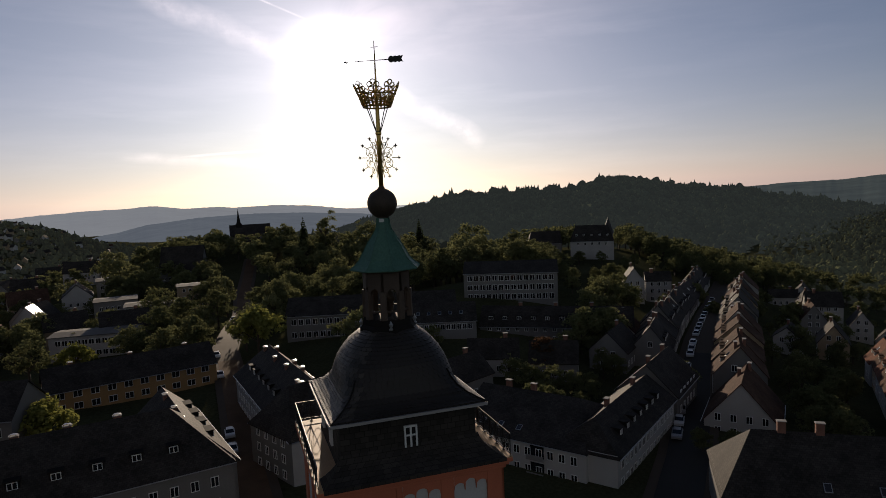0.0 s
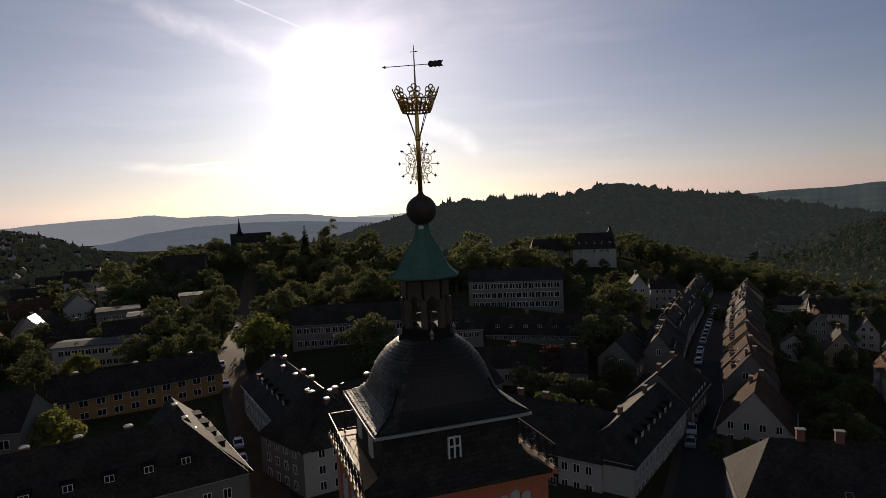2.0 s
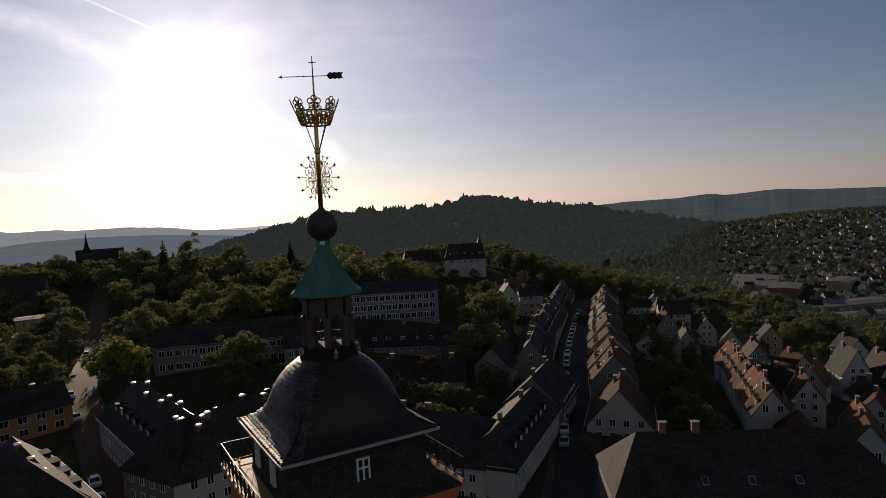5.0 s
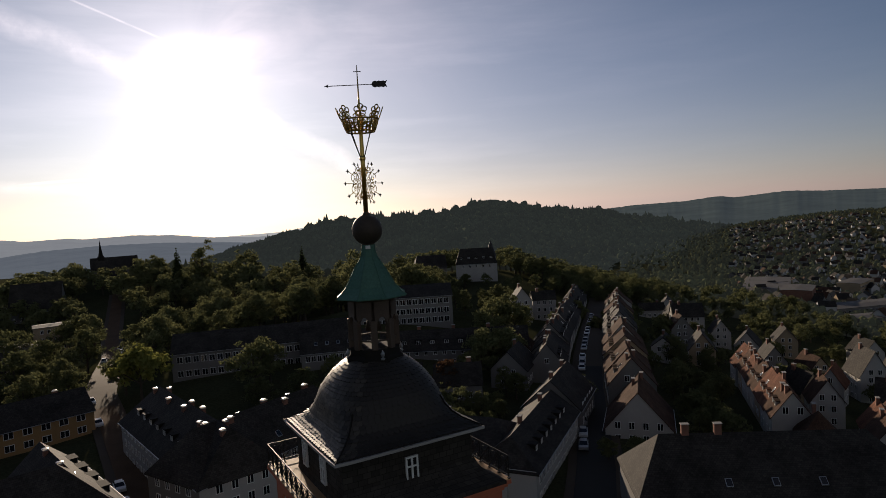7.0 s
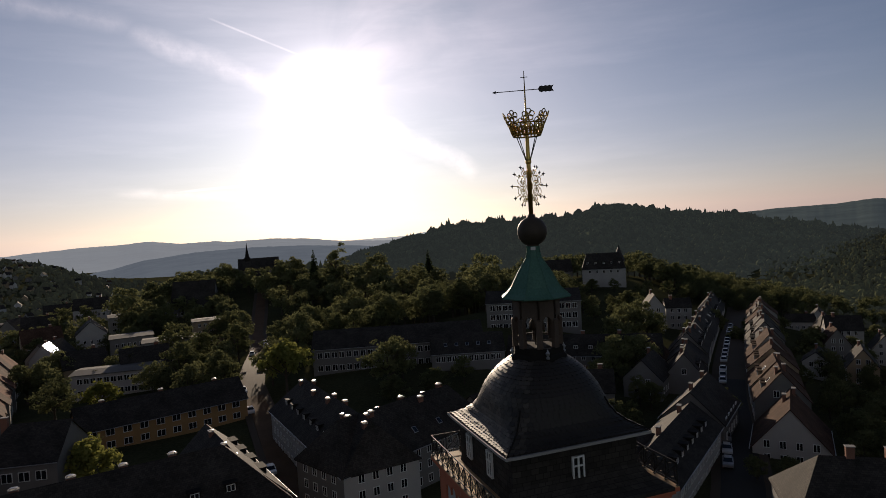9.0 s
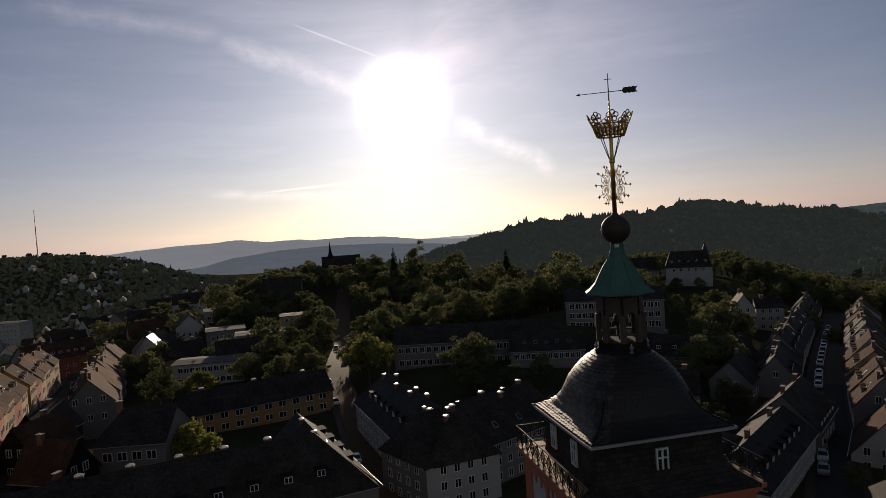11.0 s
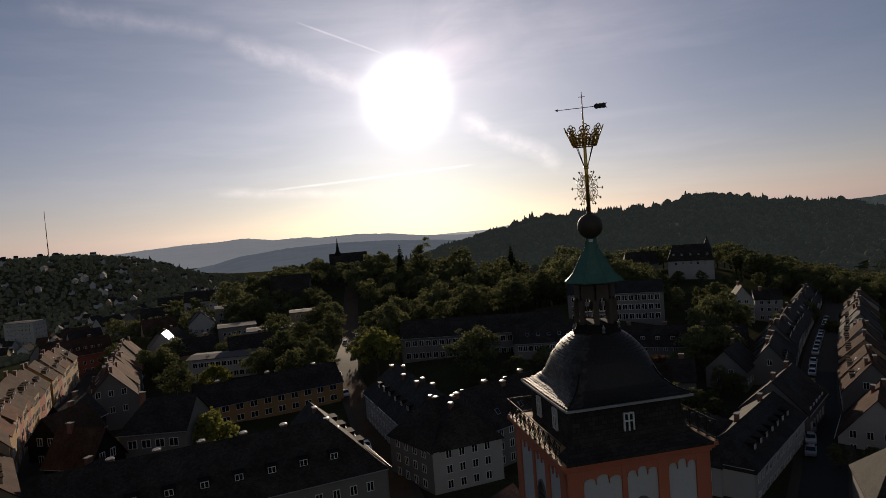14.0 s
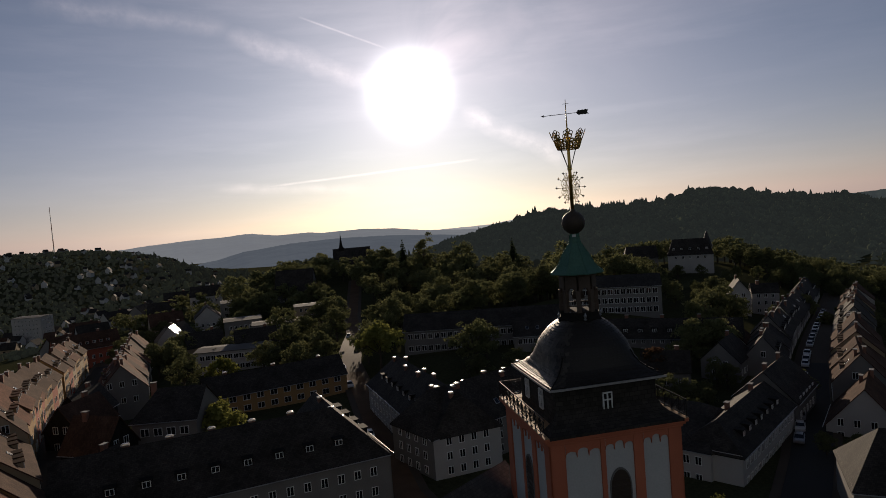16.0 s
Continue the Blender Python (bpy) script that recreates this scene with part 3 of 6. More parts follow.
def skin(rings, mats, close_top=True, close_low=False, course=None):
    """A closed skin through rings of equal count, with u round it and v up it."""
    n = len(rings[0])
    verts = [p for ring in rings for p in ring]
    faces, uvs = [], []
    v0 = 0.0
    for i in range(len(rings) - 1):
        v1 = v0 + (Vector(rings[i][0]) - Vector(rings[i + 1][0])).length
        girth = sum((Vector(rings[i][k]) - Vector(rings[i][k - 1])).length for k in range(n))
        for k in range(n):
            faces.append((i * n + k, i * n + (k + 1) % n, (i + 1) * n + (k + 1) % n, (i + 1) * n + k))
            u0, u1 = girth * k / n, girth * (k + 1) / n
            uvs += [(u0, v0), (u1, v0), (u1, v1), (u0, v1)]
        v0 = v1
    if close_top:
        faces.append(tuple((len(rings) - 1) * n + k for k in range(n)))
        uvs += [(0, 0)] * n
    if close_low:
        faces.append(tuple(reversed(range(n))))
        uvs += [(0, 0)] * n
    return mesh_from("skin", verts, faces, mats, uvs=uvs)


def between(table, s):
    for (a, *va), (b, *vb) in zip(table, table[1:]):
        if s <= b:
            k = (s - a) / (b - a)
            return [x + (y - x) * k for x, y in zip(va, vb)]
    return list(table[-1][1:])


SHAFT, WALK, ROOM, EAVE = 4.70, 5.08, 3.65, 4.15
Z_WALK, Z_EAVE, Z_DOME, Z_GREEN, Z_BALL = 30.55, 33.40, 37.25, 40.45, 44.0

tower = thing("church_tower", 0, 0, -2, 0, "red and white church tower with a dark slate dome and lantern", "tower")
T = Matrix.Translation((0, 0, 2))


def tower_part(name, mesh, label="", smooth=False):
    if smooth:
        for poly in mesh.polygons:
            poly.use_smooth = True
    return put(name, mesh, tower, T, label)


# red sandstone shaft with recessed white fields
bm = bmesh.new()
box(bm, -SHAFT + 0.12, SHAFT - 0.12, -SHAFT + 0.12, SHAFT - 0.12, -2, 30.0)
tower_part("shaft", (lambda me: (bm.to_mesh(me), me.materials.append(LIME_WHITE), me)[2])(bpy.data.meshes.new("shaft")), "white plastered shaft")
bm.free()


def cusped_top(x0, x1, z, lobes=3):
    """The scalloped upper edge of a field: small round heads with drops between them."""
    pts = []
    w = (x1 - x0) / lobes
    for k in range(lobes):
        lift = 0.16 if k == 1 else 0.0
        for i in range(9):
            a = math.pi * (1 - i / 8)
            pts.append((x0 + w * (k + 0.5) + w * 0.5 * math.cos(a) * 0.96, z + lift + 0.34 * math.sin(a) ** 0.7))
        if k < lobes - 1:
            pts.append((x0 + w * (k + 1), z - 0.10))
    return pts


def pilaster_mesh(x0, x1, top, low):
    bm = bmesh.new()
    box(bm, x0, x1, 0, 0.13, low, top, bevel=0.012)
    me = bpy.data.meshes.new("pilaster")
    bm.to_mesh(me)
    bm.free()
    me.materials.append(SANDSTONE)
    return me


def head_mesh(x0, x1, z, top):
    """The scalloped stone over a white field, 13 cm thick."""
    curve = cusped_top(x0, x1, z)
    verts, faces = [], []
    for x, zz in curve:
        verts.extend([(x, 0.003, zz), (x, 0.003, top), (x, 0.13, zz)])
    for i in range(len(curve) - 1):
        a = 3 * i
        faces.extend([(a, a + 3, a + 4, a + 1), (a + 2, a + 5, a + 3, a)])
    return mesh_from("scalloped_head", verts, faces, SANDSTONE)


FIELDS = [(-3.6, -1.15, 29.05), (-0.82, 1.2, 29.15), (1.9, 3.75, 29.2)]
edges = [-SHAFT] + [x for f in FIELDS for x in f[:2]] + [SHAFT]
PILASTERS = [pilaster_mesh(x0, x1, 30.0, -2) for x0, x1 in zip(edges[0::2], edges[1::2])]
HEADS = [head_mesh(x0, x1, z, 30.0) for x0, x1, z in FIELDS]


def gothic_window(w, h):
    """A pointed frame of red stone round a dark louvred opening."""
    def outline(s):
        pts = [(-w / 2 * s, 0), (-w / 2 * s, h)]
        for i in range(1, 9):
            a = i / 8
            pts.append((-w / 2 * s + w / 2 * s * (1 - math.cos(a * math.pi / 2)) , h + w * 0.85 * s * math.sin(a * math.pi / 2)))
        return pts + [(-x, z) for x, z in reversed(pts[:-1])]
    out, inn = outline(1.10), outline(1.0)
    n = len(out)
    verts = [(x, 0.03, z) for x, z in out] + [(x, 0.03, z) for x, z in inn] + [(x, 0.2, z) for x, z in inn] + [(x, 0.14, z) for x, z in out]
    faces = []
    for i in range(n - 1):
        faces += [(i, i + 1, n + i + 1, n + i), (n + i, n + i + 1, 2 * n + i + 1, 2 * n + i), (3 * n + i, 3 * n + i + 1, i + 1, i)]
    pane = mesh_from("louvre", [(x, 0.1, z) for x, z in inn], [tuple(range(n))], WOOD_DARK)
    return mesh_from("arch", verts, faces, PLASTER_GREY), pane


arch_me, louvre_me = gothic_window(1.40, 3.9)
slat_me = box_mesh("slat", WOOD_DARK, -0.66, 0.66, -0.05, 0.05, -0.02, 0.02)
for side in range(4):
    turn = pose(0, 0, 0, 0, 0, 90 * side)
    for me in PILASTERS:
        put("pilaster", me, tower, T @ turn @ pose(0, -SHAFT, 0), "red sandstone pilaster")
    for me in HEADS:
        put("scalloped_head", me, tower, T @ turn @ pose(0, -SHAFT, 0), "scalloped red stone edge over a white field")
    w = put("belfry_window", arch_me, tower, T @ turn @ pose(0.15, -SHAFT, 22.6), "pointed belfry window with dark louvres")
    put("louvre", louvre_me, w)
    for k in range(12):
        put("slat", slat_me, w, pose(0, 0.06, 0.25 + 0.38 * k, 38))

# cornice and gallery floor
bm = bmesh.new()
for z0, z1, r in ((29.95, 30.15, SHAFT + 0.10), (30.15, 30.33, SHAFT + 0.24), (30.33, Z_WALK, WALK)):
    box(bm, -r, r, -r, r, z0, z1, bevel=0.03)
me = bpy.data.meshes.new("cornice")
bm.to_mesh(me)
bm.free()
me.materials.append(SANDSTONE)
tower_part("cornice", me, "moulded sandstone cornice under the gallery")
bm = bmesh.new()
box(bm, -WALK + 0.02, WALK - 0.02, -WALK + 0.02, WALK - 0.02, Z_WALK, Z_WALK + 0.05)
tower_part("gallery_floor", (lambda me: (bm.to_mesh(me), me.materials.append(PLANKS), me)[2])(bpy.data.meshes.new("gallery_floor")), "pale weathered gallery floor")
bm.free()

# slate-hung room under the dome, its foot flared over the gallery
rings = [super_ring(h, 60, z) for h, z in ((ROOM + 0.06, Z_WALK + 0.06), (ROOM, Z_WALK + 0.3), (ROOM, Z_EAVE))]
tower_part("slate_wall", skin(rings, SLATE_DARK), "dark slate-hung wall")
curve = [(WALK + 0.02, Z_WALK - 0.12), (WALK + 0.02, Z_WALK + 0.06), (4.72, Z_WALK + 0.20), (4.32, Z_WALK + 0.42), (4.02, Z_WALK + 0.62), (3.83, Z_WALK + 0.85), (3.71, Z_WALK + 1.1)]
verts, faces, uvs, run = [], [], [], 0.0
for i, (d, z) in enumerate(curve):
    k = (d - 3.71) / (WALK + 0.02 - 3.71)
    half = ROOM + 0.04 + (SHAFT - ROOM) * k
    verts += [(-half, -d, z), (half, -d, z), (-half, -ROOM + 0.1, z), (half, -ROOM + 0.1, z)]
    if i:
        step = math.hypot(d - curve[i - 1][0], z - curve[i - 1][1])
        a, b = 4 * i - 4, 4 * i
        for f, w in (((a, a + 1, b + 1, b), 2 * half), ((a + 2, a, b, b + 2), 1.5), ((a + 1, a + 3, b + 3, b + 1), 1.5)):
            faces.append(f)
            uvs += [(0, run), (w, run), (w, run + step), (0, run + step)]
        run += step
tower_part("slate_skirt", mesh_from("slate_skirt", verts, faces, SLATE_DARK, uvs=uvs), "flared slate skirt over the cornice")

# the dome: bell-shaped, square at the eaves and round at the top, laid in slate courses
PROFILE = [(0.0, EAVE, Z_EAVE, 60), (0.08, 3.80, 33.55, 36), (0.17, 3.44, 33.80, 14), (0.26, 3.20, 34.12, 7), (0.36, 3.10, 34.52, 4.4), (0.47, 3.04, 35.00, 3.3),
           (0.58, 2.89, 35.52, 2.9), (0.68, 2.60, 36.04, 2.6), (0.78, 2.20, 36.52, 2.5), (0.88, 1.80, 36.87, 2.4), (0.96, 1.42, 37.12, 2.4), (1.0, 1.30, Z_DOME, 2.3)]
rings = []
COURSES = 36
for k in range(COURSES + 1):
    h, z, p = between(PROFILE, k / COURSES)
    rings.append(super_ring(h - 0.03, p, z - 0.01))
tower_part("dome", skin(rings, SLATE_DARK), "bell-shaped dome of overlapping dark slates")


def dome_point(s, a):
    h, z, p = between(PROFILE, max(0.0, min(1.0, s)))
    c, q = math.cos(a), math.sin(a)
    r = h / (abs(c) ** p + abs(q) ** p) ** (1 / p)
    return Vector((r * c, r * q, z))


def dome_slate(s, a, half, step, rng):
    """One slate: rounded at its lower edge, lifted there over the slate below."""
    mid = dome_point(s, a)
    along = (dome_point(s, a + 0.02) - dome_point(s, a - 0.02)).normalized()
    rise = (dome_point(s + 0.015, a) - dome_point(s - 0.015, a)).normalized()
    out = along.cross(rise).normalized()
    w, lift = half * rng.uniform(0.93, 0.99), 0.030 * rng.uniform(0.7, 1.35)
    shape = [(-w, 0.95 * step, -0.006), (-w, -0.25 * step, lift * 0.7), (-w * 0.62, -0.60 * step, lift), (0, -0.74 * step, lift), (w * 0.62, -0.60 * step, lift), (w, -0.25 * step, lift * 0.7), (w, 0.95 * step, -0.006)]
    verts = [mid + along * x + rise * y + out * z for x, y, z in shape]
    verts += [mid + along * x + rise * y + out * (z - 0.035) for x, y, z in shape[1:6]]
    faces = [(0, 1, 2, 3, 4, 5, 6)] + [(7 + i, 8 + i, 2 + i, 1 + i) for i in range(4)]
    return verts, faces


def lay_slates():
    """The slates of the western flank singly, the others as one skin."""
    rng = random.Random(41)
    verts, faces, single = [], [], 0
    length, s = [0.0], 0.0
    for k in range(200):
        length.append(length[-1] + (dome_point((k + 1) / 200, math.pi / 4) - dome_point(k / 200, math.pi / 4)).length * 0.72)
    rows = int(length[-1] / 0.175)
    for j in range(1, rows + 1):
        want = length[-1] * j / rows
        k = next(i for i in range(201) if length[i] >= want - 1e-9)
        s = k / 200
        girth = [dome_point(s, i / 120 * math.tau) for i in range(121)]
        walked = [0.0]
        for p, q in zip(girth, girth[1:]):
            walked.append(walked[-1] + (q - p).length)
        count = max(20, int(walked[-1] / 0.31))
        for i in range(count):
            place = (i + 0.5 * (j % 2)) / count * walked[-1]
            n = next(m for m in range(121) if walked[m] >= place)
            n = max(1, n)
            a = (n - 1 + (place - walked[n - 1]) / (walked[n] - walked[n - 1])) / 120 * math.tau
            v, f = dome_slate(s, a, walked[-1] / count / 2, 0.175, rng)
            if single < 300 and math.radians(163) < a < math.radians(232):
                tower_part("slate", mesh_from("slate", v, f, SCALES))
                single += 1
            else:
                b = len(verts)
                verts.extend(v)
                faces.extend([tuple(b + c for c in one) for one in f])
    return mesh_from("slate_skin", verts, faces, SCALES)


SCALES = material("dome_slates", (0.040, 0.034, 0.029), 0.55, 0.35, 1.2, 9, 0.10, spec=0.32, second=(0.068, 0.058, 0.048), island=0.5)
tagged(tower_part("slate_skin", lay_slates(), "small rounded dark slates in courses"), kind="stuff")
rings = [super_ring(h, 60, z) for h, z in ((EAVE - 0.3, Z_EAVE - 0.16), (EAVE + 0.06, Z_EAVE - 0.16), (EAVE + 0.06, Z_EAVE - 0.02), (EAVE - 0.2, Z_EAVE - 0.02))]
tower_part("eaves_board", skin(rings, EAVES_GREY), "pale grey eaves board")
for side in range(4):
    bm = bmesh.new()
    pts = []
    for k in range(15):
        h, z, p = between(PROFILE, k / 30)
        r = h / (2 * (math.sqrt(0.5)) ** p) ** (1 / p) + 0.03
        a = math.pi / 4 + side * math.pi / 2
        pts.append((r * math.cos(a), r * math.sin(a), z + 0.02))
    tube(bm, pts, 0.045, 5)
    me = bpy.data.meshes.new("hip_ridge")
    bm.to_mesh(me)
    bm.free()
    me.materials.append(SLATE_DARK)
    tower_part("hip_ridge", me)

# windows of the slate room, small white crosses of four panes
for side in range(4):
    for x in ((0.0,) if side % 2 == 0 else (-1.9, 1.0)):
        m = T @ pose(0, 0, 0, 0, 0, 90 * side) @ pose(x, -ROOM - 0.05, Z_WALK + 0.72)
        f, g = window_meshes(0.70, 1.38, "cross")
        w = put("window", f, tower, m, "white four-pane casement")
        put("pane", g, w)

# lantern: eight piers, arches and a rail, open to the sky behind
bm = bmesh.new()
lathe(bm, [(1.62, Z_DOME - 0.35), (1.62, Z_DOME - 0.05), (1.45, Z_DOME + 0.1), (1.40, Z_DOME + 0.45)], 8)
part("lantern_base", bm, SLATE_DARK, tower, "slate foot of the lantern", T)
LANTERN_LOW, LANTERN_TOP, LR = Z_DOME + 0.42, Z_GREEN - 0.1, 1.24


def pier_mesh():
    bm = bmesh.new()
    box(bm, -0.15, 0.15, -0.17, 0.17, LANTERN_LOW, LANTERN_TOP - 1.1, bevel=0.03)
    me = bpy.data.meshes.new("pier")
    bm.to_mesh(me)
    bm.free()
    me.materials.append(BRONZE)
    return me


def arch_mesh():
    """The arched head between two piers."""
    w = 2 * LR * math.sin(math.pi / 8) - 0.1
    r = LR * math.cos(math.pi / 8)
    verts, faces = [], []
    n = 12
    for i in range(n + 1):
        x = -w / 2 + w * i / n
        q = max(0.0, 1 - (abs(x) / (w / 2 - 0.12)) ** 2)
        z = LANTERN_TOP - 1.45 + 0.5 * math.sqrt(q)
        for y in (-r - 0.09, -r + 0.09):
            verts.extend([(x, y, z), (x, y, LANTERN_TOP)])
    for i in range(n):
        a = 4 * i
        faces += [(a, a + 4, a + 5, a + 1), (a + 3, a + 7, a + 6, a + 2), (a + 2, a + 6, a + 4, a)]
    return mesh_from("arch", verts, faces, BRONZE)


pier_me, head_me = pier_mesh(), arch_mesh()
rail_me = box_mesh("sill_rail", BRONZE, -0.5, 0.5, -LR * math.cos(math.pi / 8) - 0.05, -LR * math.cos(math.pi / 8) + 0.05, LANTERN_LOW + 0.42, LANTERN_LOW + 0.5)
for k in range(8):
    turn = pose(0, 0, 0, 0, 0, 45 * k)
    put("pier", pier_me, tower, T @ turn @ pose(0, 0, 0, 0, 0, 22.5) @ pose(LR, 0, 0), "dark lantern pier")
    put("arch", head_me, tower, T @ turn)
    put("sill_rail", rail_me, tower, T @ turn)
bm = bmesh.new()
lathe(bm, [(0.16, LANTERN_LOW - 0.1), (0.16, LANTERN_TOP - 1.7), (0.46, LANTERN_TOP - 1.8), (0.38, LANTERN_TOP - 1.35), (0.22, LANTERN_TOP - 1.1), (0.1, LANTERN_TOP)], 16)
part("bell", bm, COPPER_DARK, tower, "small dark bell inside the lantern", T, True)
GREEN = [(1.98, Z_GREEN - 0.06), (2.0, Z_GREEN), (1.72, Z_GREEN + 0.20), (1.42, Z_GREEN + 0.52), (1.18, Z_GREEN + 0.95), (0.94, Z_GREEN + 1.38), (0.68, Z_GREEN + 1.75), (0.45, Z_GREEN + 2.1),
         (0.36, Z_GREEN + 2.45), (0.34, Z_GREEN + 2.75)]
bm = bmesh.new()
lathe(bm, [(0.9, Z_GREEN - 0.08)] + GREEN, 8)
part("lantern_roof", bm, COPPER_GREEN, tower, "flared green copper roof of the lantern", T)
seam_pts = [(r + 0.012, 0, z + 0.01) for r, z in GREEN[1:]]
for k in range(8):
    bm = bmesh.new()
    tube(bm, seam_pts, 0.028, 5)
    part("roof_seam", bm, COPPER_GREEN, tower, "", T @ pose(0, 0, 0, 0, 0, 45 * k))
bm = bmesh.new()
lathe(bm, [(1.36, LANTERN_TOP - 0.12), (1.55, LANTERN_TOP), (1.75, Z_GREEN - 0.07), (1.2, Z_GREEN - 0.062)], 8)
part("lantern_cornice", bm, BRONZE, tower, "", T)

# small urns at the foot of the lantern, and a pale plate on the neck under the ball
bm = bmesh.new()
lathe(bm, [(0.10, -0.05), (0.12, 0.02), (0.05, 0.08), (0.11, 0.20), (0.12, 0.27), (0.05, 0.36), (0.02, 0.46)], 10)
urn_me = bpy.data.meshes.new("urn")
bm.to_mesh(urn_me)
bm.free()
urn_me.materials.append(ZINC)
for k in range(4):
    put("urn", urn_me, tower, T @ pose(0, 0, 0, 0, 0, 90 * k - 8) @ pose(1.50, 0, Z_DOME - 0.03), "small zinc urn")
put("plate", box_mesh("plate", WHITE_PAINT, -0.13, 0.13, -0.02, 0.02, -0.09, 0.09, bevel=0.008), tower, T @ pose(0, 0, 0, 0, 0, -26) @ pose(0, -0.355, Z_GREEN + 2.62), "small pale plate")

# gallery rail: posts, rails and crossed bars on every side
post_bm = bmesh.new()
tube(post_bm, [(0, 0, 0), (0, 0, 1.25)], 0.032, 6)
box(post_bm, -0.07, 0.07, -0.07, 0.07, 0, 0.05)
post_me = bpy.data.meshes.new("post")
post_bm.to_mesh(post_me)
post_bm.free()
post_me.materials.append(IRON)
RAIL = WALK - 0.1
bm = bmesh.new()
tube(bm, [(-RAIL, 0, 1.22), (RAIL, 0, 1.22)], 0.035, 6)
top_me = bpy.data.meshes.new("top_rail")
bm.to_mesh(top_me)
bm.free()
top_me.materials.append(IRON)
bm = bmesh.new()
tube(bm, [(-RAIL, 0, 0.16), (RAIL, 0, 0.16)], 0.025, 6)
low_me = bpy.data.meshes.new("low_rail")
bm.to_mesh(low_me)
bm.free()
low_me.materials.append(IRON)
bm = bmesh.new()
span = 2 * RAIL / 11
for a, b in (((-span / 2, 0.18), (span / 2, 1.18)), ((-span / 2, 1.18), (span / 2, 0.18))):
    tube(bm, [(a[0], 0, a[1]), (b[0], 0, b[1])], 0.020, 5)
tube(bm, [(0.30 * math.cos(i * math.tau / 20), 0, 0.68 + 0.38 * math.sin(i * math.tau / 20)) for i in range(20)], 0.017, 5, closed=True)
for s in (-1, 1):
    tube(bm, [(s * (span / 2 - 0.02 - 0.25 * math.sin(i / 10 * math.pi)), 0, 0.25 + 0.86 * i / 10) for i in range(11)], 0.015, 5)
grille_me = bpy.data.meshes.new("grille")
bm.to_mesh(grille_me)
bm.free()
grille_me.materials.append(IRON)
for side in (1, 2, 3):
    m = T @ pose(0, 0, 0, 0, 0, 90 * side) @ pose(0, -RAIL, Z_WALK + 0.05)
    put("top_rail", top_me, tower, m)
    put("low_rail", low_me, tower, m)
    for k in range(11):
        put("grille", grille_me, tower, m @ pose(-RAIL + span * (k + 0.5), 0, 0), "wrought-iron scrollwork")
        put("post", post_me, tower, m @ pose(-RAIL + span * k, 0, 0))

# ball, pole, scroll wheel, crown and weather vane
bm = bmesh.new()
lathe(bm, [(0.30, 43.18), (0.34, 43.2), (0.34, 43.3)] + [(0.82 * math.cos(a), Z_BALL + 0.82 * math.sin(a)) for a in [radians(-66 + 6.6 * i) for i in range(22)]] + [(0.2, 44.83), (0.13, 44.95)], 28)
part("ball", bm, COPPER_DARK, tower, "dark copper ball under the pole", T, True)
finial = thing("tower_finial", 0, 0, 44.9, 0, "gilded iron crown, scroll wheel and weather vane above the dome", "finial")
F = Matrix.Translation((0, 0, -44.9))
bm = bmesh.new()
tube(bm, [(0, 0, 44.85), (0, 0, 47.7), (0, 0, 49.4), (0, 0, 50.4), (0, 0, 52.75)], [0.13, 0.12, 0.10, 0.055, 0.02], 10)
part("pole", bm, GOLD, finial, "gilded pole", F, True)
bm = bmesh.new()
lathe(bm, [(0.11, 47.7), (0.17, 47.78), (0.17, 47.88), (0.11, 47.96)], 12)
part("collar", bm, GOLD, finial, "", F)


def scroll(cx, cz, r, start, turns, flip):
    pts = []
    for i in range(22):
        k = i / 21
        a = start + flip * k * turns * math.tau
        rr = r * (1 - 0.78 * k)
        pts.append((cx + rr * math.cos(a), 0, cz + rr * math.sin(a)))
    return pts


def star(bm, x, z, r):
    """A small four-pointed star, pinched in the middle."""
    front, back = bm.verts.new((x, -0.03, z)), bm.verts.new((x, 0.03, z))
    rim = []
    for i in range(8):
        a, q = i * math.tau / 8, r if i % 2 == 0 else r * 0.38
        rim.append(bm.verts.new((x + q * math.cos(a), 0, z + q * math.sin(a))))
    for i in range(8):
        bm.faces.new((front, rim[i], rim[(i + 1) % 8]))
        bm.faces.new((back, rim[(i + 1) % 8], rim[i]))


